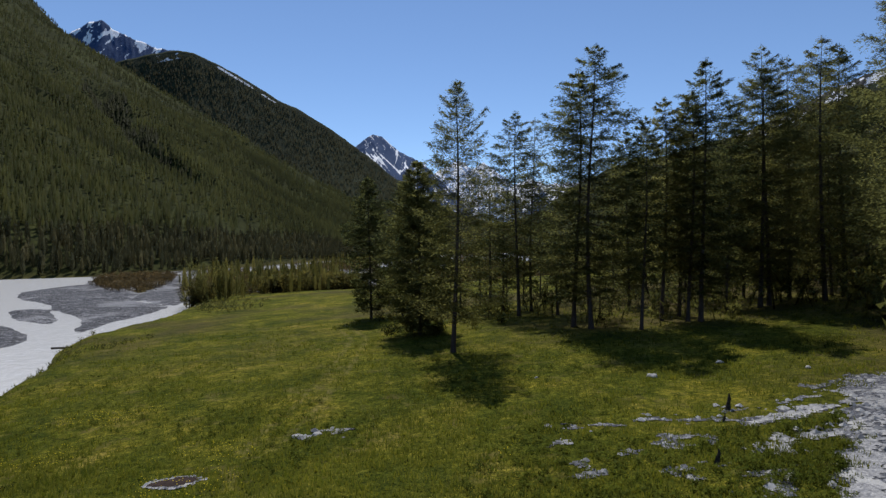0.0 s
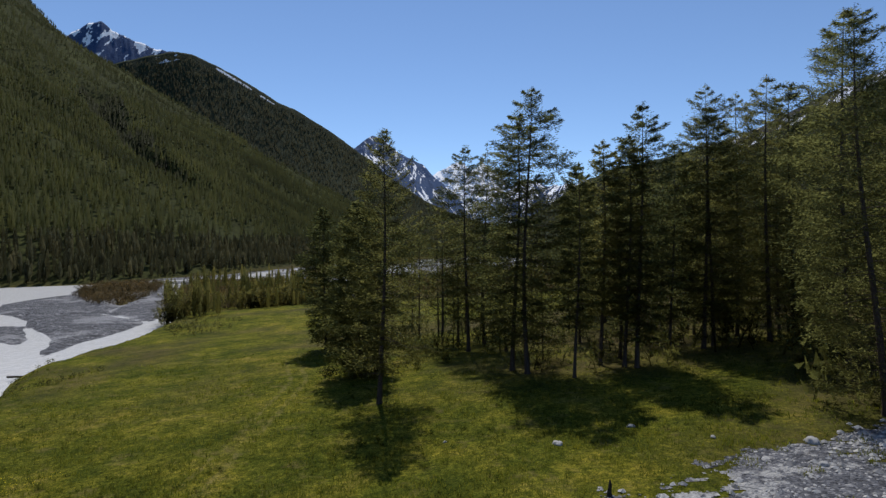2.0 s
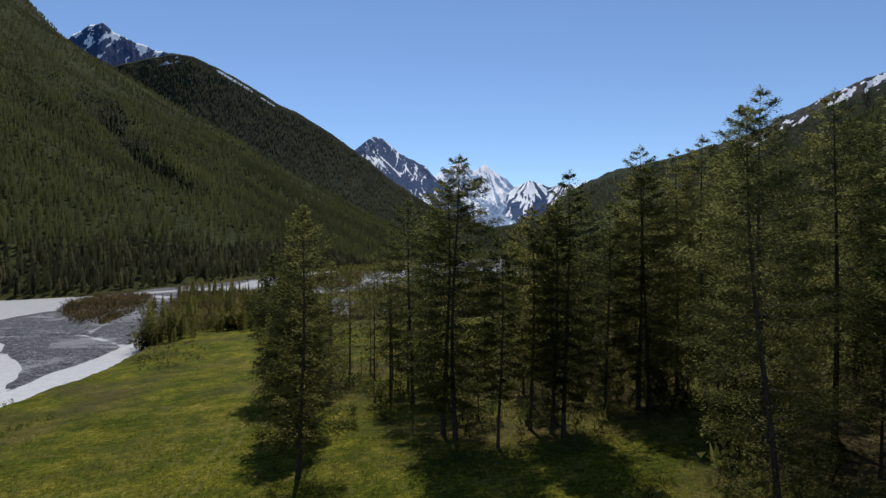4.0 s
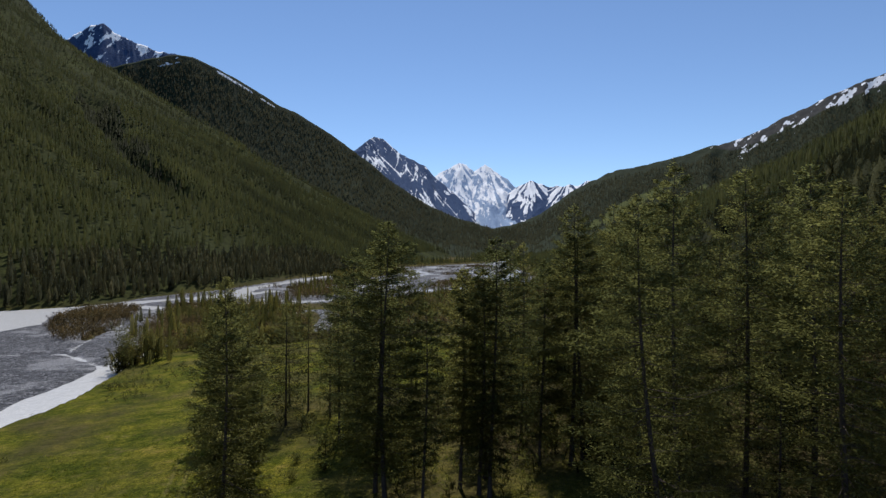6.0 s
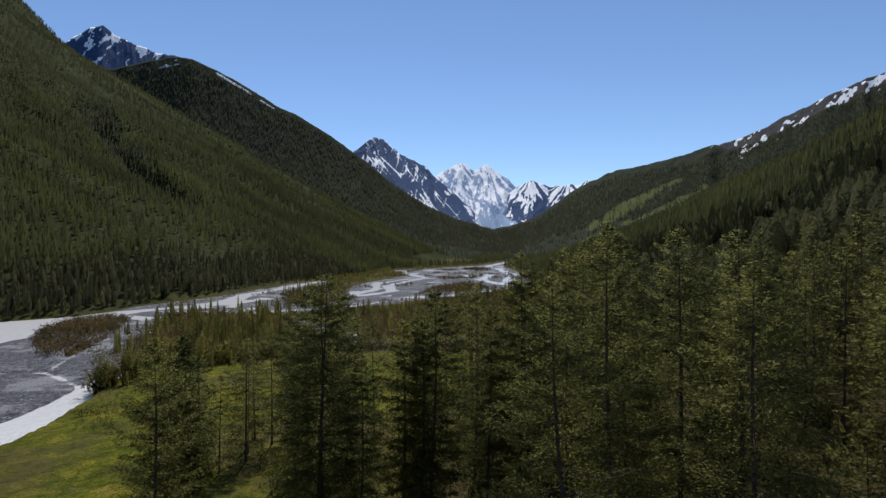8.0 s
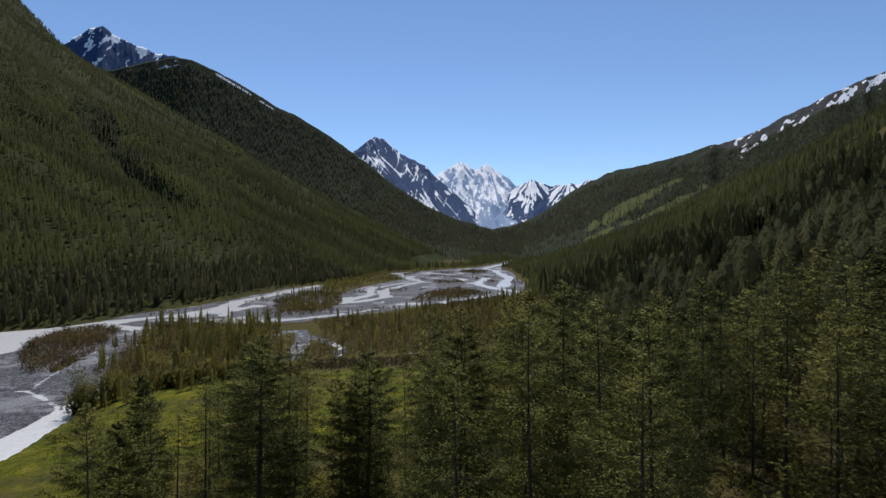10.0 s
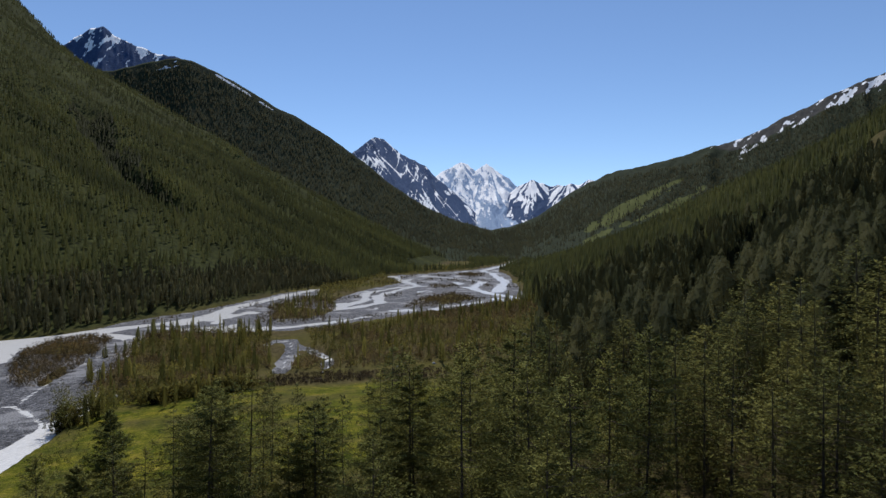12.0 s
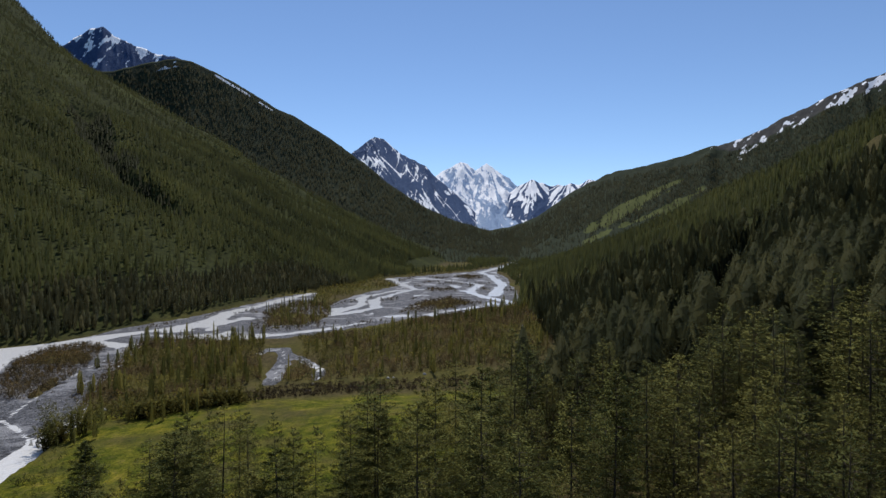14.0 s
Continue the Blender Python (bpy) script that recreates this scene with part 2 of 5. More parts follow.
# the blue of distance haze is put into these rock colours
ROCK_SNOW = rock_snow_material("haze-blue rock with snow streaks", (0.03, 0.058, 0.128), (0.08, 0.124, 0.225), (1.6, 1.0, 0.4), 5.0)
# pale blue puts haze and shaded facets into the massif's rock colour
GLACIER = rock_snow_material("snow and ice with rock tinted by haze and shade", (0.2, 0.29, 0.44), (0.38, 0.48, 0.63), (1.3, 1.0, 0.5), 4.0)
WOODED = rock_snow_material("wooded mountain", (0.045, 0.045, 0.045), (0.10, 0.095, 0.085), (1.0, 0.6, 0.4), 3.0)
DEAD = plain("weathered dead wood", (0.03, 0.025, 0.02), (0.09, 0.075, 0.06), 7.0)


# ---------------------------------------------------------------- geometry helpers
def make(name, v, f, material, smooth=False, parent=None, label="", normals=None):
    """One mesh object from arrays of corners and of faces (all of one size)."""
    v, f = np.asarray(v, dtype=np.float32), np.asarray(f, dtype=np.int32)
    me = bpy.data.meshes.new(name)
    me.vertices.add(len(v))
    me.vertices.foreach_set("co", v.ravel())
    me.loops.add(f.size)
    me.loops.foreach_set("vertex_index", f.ravel())
    me.polygons.add(len(f))
    me.polygons.foreach_set("loop_start", np.arange(0, f.size, f.shape[1], dtype=np.int32))
    me.polygons.foreach_set("use_smooth", np.full(len(f), smooth))
    me.update(calc_edges=True)
    me.materials.append(material)
    if normals is not None:      # foliage is shaded as the round mass that it forms
        me.polygons.foreach_set("use_smooth", np.full(len(f), True))
        me.normals_split_custom_set_from_vertices(normals / np.linalg.norm(normals, axis=1, keepdims=True))
    ob = new(name, me)
    ob.parent = parent
    return tagged(ob, label)


def cover(ob, rgb):
    """What covers the surface, corner by corner, for the material to choose by."""
    a = ob.data.color_attributes.new("cover", "FLOAT_COLOR", "POINT")
    a.data.foreach_set("color", np.hstack([rgb, np.ones((len(rgb), 1))]).astype(np.float32).ravel())


def each_one(ob, values):
    """A number for each plant of a joined mesh, so that plants differ in tone."""
    a = ob.data.attributes.new("each", "FLOAT", "POINT")
    a.data.foreach_set("value", np.asarray(values, dtype=np.float32))


def grid_faces(rows, cols, wrap=False):
    i, j = np.meshgrid(np.arange(rows - 1), np.arange(cols if wrap else cols - 1), indexing="ij")
    k = (j + 1) % cols
    return np.stack([i * cols + j, i * cols + k, (i + 1) * cols + k, (i + 1) * cols + j], -1).reshape(-1, 4)


def hash2(i, j, seed):
    h = (i.astype(np.int64) * 374761393 + j.astype(np.int64) * 668265263 + seed * 974634777) & 0xFFFFFFFF
    h = ((h ^ (h >> 13)) * 1274126177) & 0xFFFFFFFF
    return ((h ^ (h >> 16)) & 0xFFFFFF) / float(0xFFFFFF)


def vnoise(x, y, seed=0):
    i, j = np.floor(x), np.floor(y)
    u, v = x - i, y - j
    u, v = u * u * (3 - 2 * u), v * v * (3 - 2 * v)
    a, b, c, d = hash2(i, j, seed), hash2(i + 1, j, seed), hash2(i, j + 1, seed), hash2(i + 1, j + 1, seed)
    return (a * (1 - u) + b * u) * (1 - v) + (c * (1 - u) + d * u) * v


def fbm(x, y, size, octaves=4, seed=0):
    """Noise from -1 to 1 whose largest forms are about size metres across."""
    x, y = np.asarray(x, float) / size, np.asarray(y, float) / size
    total, amp, norm = 0.0, 1.0, 0.0
    for o in range(octaves):
        total = total + amp * (2 * vnoise(x * 2 ** o + 17.3 * o, y * 2 ** o - 9.1 * o, seed + o) - 1)
        norm += amp
        amp *= 0.5
    return total / norm


def ridged(x, y, size, octaves=4, seed=0):
    x, y = np.asarray(x, float) / size, np.asarray(y, float) / size
    total, amp, norm = 0.0, 1.0, 0.0
    for o in range(octaves):
        total = total + amp * (1 - np.abs(2 * vnoise(x * 2 ** o + 5.3 * o, y * 2 ** o + 3.7 * o, seed + o) - 1) * 2)
        norm += amp
        amp *= 0.5
    return total / norm


def step(a, b, x):
    t = np.clip((np.asarray(x, float) - a) / (b - a), 0, 1)
    return t * t * (3 - 2 * t)


def outside(x, y, poly):
    """Signed distance to a closed outline: negative within."""
    p = np.array(poly, float)
    x, y = np.asarray(x, float), np.asarray(y, float)
    best, inside = np.full(x.shape, 1e18), np.zeros(x.shape, bool)
    for (ax, ay), (bx, by) in zip(p, np.roll(p, -1, axis=0)):
        ex, ey = bx - ax, by - ay
        t = np.clip(((x - ax) * ex + (y - ay) * ey) / (ex * ex + ey * ey), 0, 1)
        best = np.minimum(best, (x - ax - t * ex) ** 2 + (y - ay - t * ey) ** 2)
        cross = (ay > y) != (by > y)
        inside ^= cross & (x < (bx - ax) * (y - ay) / (by - ay if by != ay else 1e-9) + ax)
    d = np.sqrt(best)
    return np.where(inside, -d, d)


def from_line(x, y, line):
    x, y = np.asarray(x, float), np.asarray(y, float)
    best = np.full(x.shape, 1e18)
    for (ax, ay), (bx, by) in zip(line[:-1], line[1:]):
        ex, ey = bx - ax, by - ay
        t = np.clip(((x - ax) * ex + (y - ay) * ey) / (ex * ex + ey * ey), 0, 1)
        best = np.minimum(best, (x - ax - t * ex) ** 2 + (y - ay - t * ey) ** 2)
    return np.sqrt(best)


# ---------------------------------------------------------------- the lie of the land
FOOT_LEFT = ((-400, 0, 200, 270, 290, 306, 322, 342, 398, 491, 626, 748, 961, 1226, 1520, 2100, 2600),
             (-420, -400, -300, -232, -210, -192, -178, -171, -164, -142, -132, -98, -48, -2, 20, 230, 300))
FOOT_RIGHT = ((-400, 0, 60, 200, 300, 556, 1200, 2070, 2600), (60, 66, 74, 93, 101, 110, 195, 285, 340))
BANK = ((-400, -80, 0, 45, 64, 78, 91, 106, 122, 143, 157, 180, 200, 236, 314, 345, 380),
        (-60, -60, -42, -38, -45.5, -50.5, -57, -59.5, -59.8, -63.4, -68, -73, -84, -99, -123, -150, -190))
BRAIDS = [(-150, 320), (-185, 345), (-172, 400), (-148, 425), (-138, 490), (-125, 590), (-100, 660), (-70, 760), (-60, 900), (0, 960),
          (80, 1100), (125, 1250), (175, 1460), (208, 1720), (235, 1720), (205, 1450), (155, 1230), (120, 1050), (128, 940), (118, 750),
          (112, 560), (95, 512), (60, 475), (18, 435), (-10, 385), (-34, 358), (-56, 338), (-104, 332), (-125, 316)]
BARS = [[(-64, 107), (-66.5, 121), (-68.5, 143), (-70.5, 157), (-73, 172), (-74, 188), (-79, 206), (-93, 238), (-106, 270), (-114, 300), (-128, 312), (-122, 270),
         (-114, 236), (-120, 250), (-143, 258), (-147, 240), (-144, 208), (-138, 198), (-125, 181), (-104, 163), (-77, 130)],
        [(-106, 151), (-98, 151), (-82, 132), (-78, 122), (-89, 129)],
        [(-120, 128), (-88, 122), (-77, 112), (-69, 101), (-66, 88), (-84, 78), (-130, 95)]]
ISLAND = [(-107, 198), (-130, 226), (-153, 268), (-159, 297), (-147, 312), (-131, 305), (-114, 260), (-103, 219), (-100, 202)]
GREEN_FLAT = [(-50, 470), (-58, 540), (-50, 620), (-18, 745), (-52, 870), (-60, 960), (-100, 960), (-105, 740), (-104, 655), (-80, 520)]
RILLS = [([(-120, 176), (-93, 180), (-77, 167), (-66, 156)], 0.3), ([(-93, 181), (-98, 196), (-103, 212), (-109, 235), (-114, 262), (-118, 300)], -0.2)]
CHANNELS = [([(-172, 280), (-163, 310), (-152, 346), (-135, 369), (-119, 400), (-126, 459), (-118, 515), (-112, 586), (-100, 650)], 13),
            ([(-130, 350), (-104, 341), (-79, 344), (-56, 352), (-34, 375), (-17, 404)], 4),
            ([(-60, 428), (-49, 440), (-31, 469), (-19, 498), (-29, 560), (-15, 633), (2, 694), (-31, 809), (-48, 896)], 8),
            ([(0, 440), (18, 452), (44, 478), (67, 507), (92, 521), (97, 546), (77, 590), (62, 656), (79, 758), (44, 845), (11, 883), (-24, 910)], 9),
            ([(85, 610), (107, 758), (105, 941), (93, 1060), (136, 1239), (186, 1454), (220, 1715)], 11),
            ([(-49, 450), (-34, 520), (-44, 588), (-19, 670), (18, 694), (56, 670)], 6),
            ([(-90, 450), (-70, 480), (-95, 520)], 4)]
FAR_ISLANDS = [[(-73, 372), (-47, 380), (-44, 436), (-62, 520), (-94, 548), (-100, 460)], [(4, 456), (15, 447), (40, 479), (64, 527), (58, 560), (40, 600), (12, 527)],
               [(22, 640), (52, 660), (40, 720), (12, 690)], [(70, 860), (90, 900), (70, 980), (45, 930)]]
POOLS = [([(-50, 296), (-42, 305), (-33, 275), (-29, 249), (-26, 231)], 3.6), ([(-31, 284), (-19, 267), (-12, 255), (-10, 238)], 2.6), ([(70, 273), (75, 302), (84, 358), (90, 395)], 0.9), ([(-34, 207), (-6, 219), (22, 230), (44, 243)], 0.5)]


def river_level(y):
    return -6.6 + 0.006 * np.clip(np.asarray(y, float) - 150, 0, None)


def soft(d, r=12.0):
    return np.where(d > -60, 0.5 * (d + np.sqrt(d * d + r * r)), 0.0) - np.where(d > -60, 0.5 * (-60 + math.sqrt(3600 + r * r)), 0.0)


GULLY = [(-560, 990), (-505, 920), (-440, 840), (-395, 797), (-348, 772), (-305, 738)]
RAVINE = [(118, 232), (140, 258), (185, 325), (230, 401), (313, 485), (415, 592), (503, 675)]

SPUR = [(x_ + 30, y_ - 24) for x_, y_ in ((280, 452), (313, 485), (415, 592), (503, 675), (560, 730))]


def hill_left(x, y):
    d = np.interp(y, *FOOT_LEFT) - x
    d = d + 22 * fbm(x, y, 160, 4, 11) * step(20, 300, d)
    s = np.clip(soft(d), 0, 1500)
    z = 0.43 * s + 0.00015 * s * s
    z = z + step(60, 420, d) * (26 * ridged(x * 0.45 + y * 0.25, y - x * 0.35, 210, 4, 21) + 5 * fbm(x, y, 30, 3, 5))
    cut = from_line(x, y, GULLY) + 10 * fbm(x, y, 40, 3, 12)
    z = z - 32 * np.exp(-np.clip(cut, 0, 999) ** 2 / 480.0)
    return z * (1 - step(1480, 2150, y + 90 * fbm(x, y, 260, 3, 8)))


def hill_right(x, y):
    d = x - np.interp(y, *FOOT_RIGHT)
    d = d + 14 * fbm(x, y, 120, 4, 31) * step(15, 200, d)
    s = np.clip(soft(d), 0, 1500)
    z = 0.34 * s + 0.0002 * s * s
    z = z + step(40, 300, d) * (9 * ridged(x, y * 1.2, 170, 4, 41) + 3 * fbm(x, y, 25, 3, 6))
    # a spur with a ravine behind it
    w = 7 * fbm(x, y, 40, 3, 42)
    spur = from_line(x, y, [(x_ + 26, y_ - 20) for x_, y_ in RAVINE]) + w
    ravine = from_line(x, y, RAVINE) + w
    z = z + step(0, 60, d) * (10 * np.exp(-spur ** 2 / 700.0) - 17 * np.exp(-ravine ** 2 / 500.0))
    return z * (1 - step(950, 1600, y))


def braid_depth(x, y):
    return outside(x, y, BRAIDS)


def land(x, y):
    """The ground's height."""
    x, y = np.asarray(x, float), np.asarray(y, float)
    level = river_level(y)
    w = 1 - step(150, 225, y)
    z = (0.075 * x - 0.2 - 0.65 * step(56, 34, y)) * w + (level + 0.9 + 0.5 * step(30, 100, x)) * (1 - w)
    z = z + 0.22 * fbm(x, y, 14, 4, 3) + 0.5 * fbm(x, y, 60, 2, 4) * step(40, 120, y)
    wet = x - np.interp(y, *BANK) + 1.6 * fbm(x, y, 9, 3, 7)
    wet = (step(7.0, -3.0, wet) * step(128, 100, y) + step(6.6, 3.0, wet) * step(100, 128, y)) * step(392, 365, y)
    wet = np.maximum(wet, step(3.0, -4.0, braid_depth(x, y) + 4 * fbm(x, y, 25, 3, 9)))
    for isle in (ISLAND, GREEN_FLAT, *FAR_ISLANDS[:2]):      # grown-over islands stand above the gravel
        wet = wet * step(-5.0, 1.0, outside(x, y, isle) + 4 * fbm(x, y, 16, 3, 13))
    for line, width in POOLS:
        wet = np.maximum(wet, step(width + 1, width - 2, from_line(x, y, line) + 1.5 * fbm(x, y, 8, 2, 10)))
    z = z * (1 - wet) + (level - 1.3) * wet
    return z + hill_left(x, y) + hill_right(x, y)


def bed(x, y):
    """The river's gravel bed, with its bars."""
    level = river_level(y)
    near = np.full(x.shape, -0.6)
    for bar in BARS:
        s = outside(x, y, bar) + 2.2 * fbm(x, y, 14, 4, 51)
        near = np.maximum(near, np.clip(-s * 0.16, -0.6, 0.45))
    near = np.maximum(near, np.clip(-(outside(x, y, ISLAND) - 3 + 2 * fbm(x, y, 12, 3, 52)) * 0.2, -0.6, 0.9))
    for line, width in RILLS:
        near = np.minimum(near, -0.12 + 0.25 * np.clip(from_line(x, y, line) + 1.2 * fbm(x, y, 7, 3, 53) - width, 0, 4))
    far = 0.16 + 0.42 * fbm(x, y * 0.6, 16, 4, 54)
    for line, width in CHANNELS:
        far = np.minimum(far, -0.34 + 0.2 * np.clip(from_line(x, y, line) + 4.0 * fbm(x, y, 22, 5, 55) - width * 0.34, 0, 12))
    for isle in FAR_ISLANDS:
        far = np.maximum(far, np.clip(-(outside(x, y, isle) + 5 * fbm(x, y, 20, 3, 56)) * 0.15, -0.6, 0.8))
    for line, width in POOLS:
        far = np.minimum(far, -0.015 + 0.2 * np.clip(from_line(x, y, line) + 1.8 * fbm(x, y, 8, 3, 57) - 0.2, 0, 12))
    t = np.maximum(step(312, 335, y + 0.35 * (x + 150)), step(-62, -56, x) * step(150, 190, y))
    return level + near * (1 - t) + far * t + 0.05 * fbm(x, y, 3, 3, 58)


# ground: one sheet in rings round the first eye, fine where the view goes
fine = np.radians(np.arange(-47, 47.01, 0.34))
rest = np.radians(np.arange(51, 309.1, 6))
theta = np.concatenate([fine, rest])
radii = np.concatenate([[0.02, 1.0], 3 * 1.026 ** np.arange(0, 252), np.array([2050, 2300, 2600, 3000, 3500, 4100, 4900])])
RR, TT = np.meshgrid(radii, theta, indexing="ij")
GX, GY = RR * np.sin(TT), RR * np.cos(TT)
GZ = land(GX, GY)
gv = np.stack([GX, GY, GZ], -1).reshape(-1, 3)
gf = grid_faces(len(radii), len(theta), wrap=True)[:, ::-1]
ground = make("ground", gv, gf, GROUND, smooth=True)
tagged(ground, "grassy valley floor rising into wooded mountain slopes", "ground", kind="structure")
NEAR_WOOD = [(5, 80), (13, 66), (21, 59), (34, 60), (44, 56), (36, 44), (29, 36), (36, 29), (60, 20), (130, 5), (130, 205), (92, 205), (72, 175), (58, 140), (50, 118),
             (46, 108), (20, 106), (-6, 104), (-8, 96)]
gx, gy = gv[:, 0], gv[:, 1]
wooded = step(10, 0, outside(gx, gy, NEAR_WOOD) + 3 * fbm(gx, gy, 9, 3, 61)) * np.clip(0.5 + 0.45 * step(15, 50, gx) + 0.6 * fbm(gx, gy, 10, 3, 66), 0.1, 1.0)
flats = step(194, 206, gy + 4 * fbm(gx, gy, 15, 3, 62) - 0.22 * gx)
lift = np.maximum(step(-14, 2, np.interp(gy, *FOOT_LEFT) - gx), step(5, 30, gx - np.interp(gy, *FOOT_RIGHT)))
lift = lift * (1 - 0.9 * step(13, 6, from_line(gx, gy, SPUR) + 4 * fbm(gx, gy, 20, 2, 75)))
TRACK = [(-8.5, 30), (-7.6, 41.4), (-7.4, 48), (-7.5, 56.5), (-8, 64), (-12.8, 79.5)]
track = np.maximum(step(1.0, 0.2, np.abs(from_line(gx, gy, TRACK) - 0.8)) * 0.54, 0.55 * step(11, 3, np.hypot(gx - 21, (gy - 176) * 0.8) + 3 * fbm(gx, gy, 6, 3, 63)))
faraway = step(36, 90, gy) * np.clip(0.16 + 1.0 * fbm(gx, gy, 9, 4, 65), 0.0, 0.7)
flats = flats * np.clip(0.86 + 0.6 * fbm(gx, gy, 34, 4, 64), 0.45, 1.0)
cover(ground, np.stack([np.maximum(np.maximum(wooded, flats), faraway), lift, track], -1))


def sheet(name, xs, ys, height, material):
    X, Y = np.meshgrid(xs, ys)
    ob = make(name, np.stack([X, Y, height(X, Y)], -1).reshape(-1, 3), grid_faces(len(ys), len(xs)), material, smooth=True)
    return ob


YS_FAR = 318 * 1.0085 ** np.arange(0, 202)
tagged(sheet("gravel_bed", np.arange(-262, -38, 1.5), np.arange(18, 330, 1.5), bed, BED), "grey river gravel bars", "gravel bar", kind="structure")
tagged(sheet("gravel_bed_upstream", np.arange(-192, 250, 2.5), np.concatenate([np.arange(200, 317, 2.5), YS_FAR]), lambda X, Y: np.where(Y < 316, np.where(X > -56, bed(X, Y), river_level(Y) - 3), bed(X, Y)), BED), "braided grey gravel flats", "gravel bar", kind="structure")
tagged(sheet("water", np.arange(-300, 250, 10), np.concatenate([np.arange(-60, 318, 6), YS_FAR[::3], [1800]]), lambda X, Y: river_level(Y) + 0 * X, WATER), "milky pale glacier river water", "river", kind="structure")


# ---------------------------------------------------------------- mountains
def mountain(name, label, skyline, depth, foot, material, seed, rough, cols, rows, covers, eye=(22.8, 0.0, 27.0), ribs=26, slant=0.0):
    """A mountain whose crest is depth metres away; skyline: its crest by direction, in thousandths of the depth to the right and up.
    ribs: how many ribs and gullies run down each unit of its width; slant: how far they swing aside on the way down."""
    a = np.array([p[0] for p in skyline], float) / 1000
    e = np.array([p[1] for p in skyline], float) / 1000
    A, S = np.meshgrid(np.linspace(a[0], a[-1], cols), np.concatenate([np.linspace(0, 0.45, rows // 5, endpoint=False), np.linspace(0.45, 1, rows), np.linspace(1.02, 1.25, 8)]))
    Y = foot + (depth - foot) * S
    X = eye[0] + A * Y
    crest = np.interp(A, a, e) * depth + eye[2]
    shape = np.where(S <= 1, 0.35 * S + 0.65 * S ** 1.5, 1 - 2.2 * (S - 1))
    u = (A + slant * (1 - S) + 0.012 * fbm(A * 900, S * 900, 90, 3, seed + 3)) * ribs
    down = S * 2.2
    gully = ridged(u, down * 0.6, 1.0, 6, seed)
    part = np.clip(S, 0, 1)
    relief = rough * (gully - 0.3) * part * (1 - 0.82 * part ** 5)
    jag = rough * 0.09 * fbm(A * 1000, S * 300, 9, 4, seed + 7) * part
    Z = -20 + (crest + 20) * np.clip(shape, 0, 1) + relief + jag
    ob = make(name, np.stack([X, Y, Z], -1).reshape(-1, 3), grid_faces(A.shape[0], cols), material, smooth=True)
    tagged(ob, label, "mountain", kind="structure")
    rgb = covers(A * 1000, (Z - eye[2]) / Y * 1000, (crest - eye[2]) / depth * 1000 - (Z - eye[2]) / Y * 1000, S, Z, gully)
    cover(ob, rgb.reshape(-1, 3))
    return X, Y, Z, S, rgb[..., 2]


def streaks(q, e, wide, long, seed):
    """Snow left in gullies: noise drawn out along lines of equal q."""
    return fbm(q / wide, e / long, 1.0, 4, seed)


def window(x, a, b, soft):
    return step(a - soft, a + soft, x) * step(b + soft, b - soft, x)


def fan(a, e, tops):
    """Direction from the nearest top, so that gullies run down from it."""
    best = None
    for ta, te in tops:
        ang, dist = np.arctan2(a - ta, np.abs(te - e) + 6), np.hypot(a - ta, te - e)
        best = (ang, dist, dist) if best is None else tuple(np.where(dist < best[2], n, o) for n, o in zip((ang, dist, dist), best))
    return best[0] * 60, best[1]


def left_cover(a, e, drop, S, Z, gully):
    line = window(a, -382, -322, 4) * np.exp(-((drop - 5 - 0.03 * (a + 382)) / 2.6) ** 2) + window(a, -310, -284, 3) * np.exp(-((drop - 8) / 1.8) ** 2)
    top = window(a, -480, -425, 6) * window(drop, 3, 16, 2) * step(-0.05, 0.15, streaks(e - 0.2 * a, a, 4, 16, 19))
    return np.stack([0.85 * line + 0.85 * top, 0.98 - 0.35 * step(9, 1, drop) * step(330, 420, -a), 0 * Z], -1)


def right_cover(a, e, drop, S, Z, gully):
    patch = streaks(a - 0.9 * e, e, 10, 16, 29) + 0.5 * streaks(a, e, 5, 5, 30)
    snow = 0.5 + 1.2 * (patch - 0.10 - 0.5 * step(12, 34, drop) - 0.9 * step(480, 430, a)) - step(34, 40, drop)
    spots = window(a, 330, 460, 10) * step(12, 3, drop) * step(0.32, 0.4, streaks(a - e, e, 5, 5, 31))
    band = window(a, 225, 425, 16) * window(e - 0.42 * a, -92, -42, 6) * step(-0.12, 0.22, streaks(e - 0.42 * a, a, 9, 60, 32) + 0.35 * streaks(a, e, 14, 14, 33))
    return np.stack([np.maximum(snow, 0.6 * spots), 0.98 - 0.95 * step(26, 10, drop) * step(420, 500, a) - 0.3 * step(14, 4, drop), band], -1)


def threads(q, e, wide, long, seed, thin):
    """Thin snow-filled gullies: lines drawn out along equal q."""
    return 1 - thin * np.abs(streaks(q, e, wide, long, seed))


def pyramid_cover(a, e, drop, S, Z, gully):
    lines = np.maximum(threads(a + 0.8 * e, e, 9, 60, 39, 7.0), threads(a - 0.25 * e, e, 8, 50, 41, 8.5) - 0.25)
    lines = lines - 0.9 * step(-0.05, 0.35, streaks(a + 0.5 * e, e, 16, 26, 42)) + 0.5 * streaks(a, e, 3, 4, 40)
    thr = np.interp(e, [30, 70, 110, 150, 172, 186], [0.9, 0.62, 0.34, 0.3, 0.15, -0.3]) - 0.3 * np.exp(-((drop - 12) / 9) ** 2) * window(a, -108, -50, 8) - 0.35 * window(a, -150, -128, 6) * window(e, 128, 152, 6)
    return np.stack([0.5 + 0.9 * (lines - thr), 0.0 * Z, 0 * Z], -1)


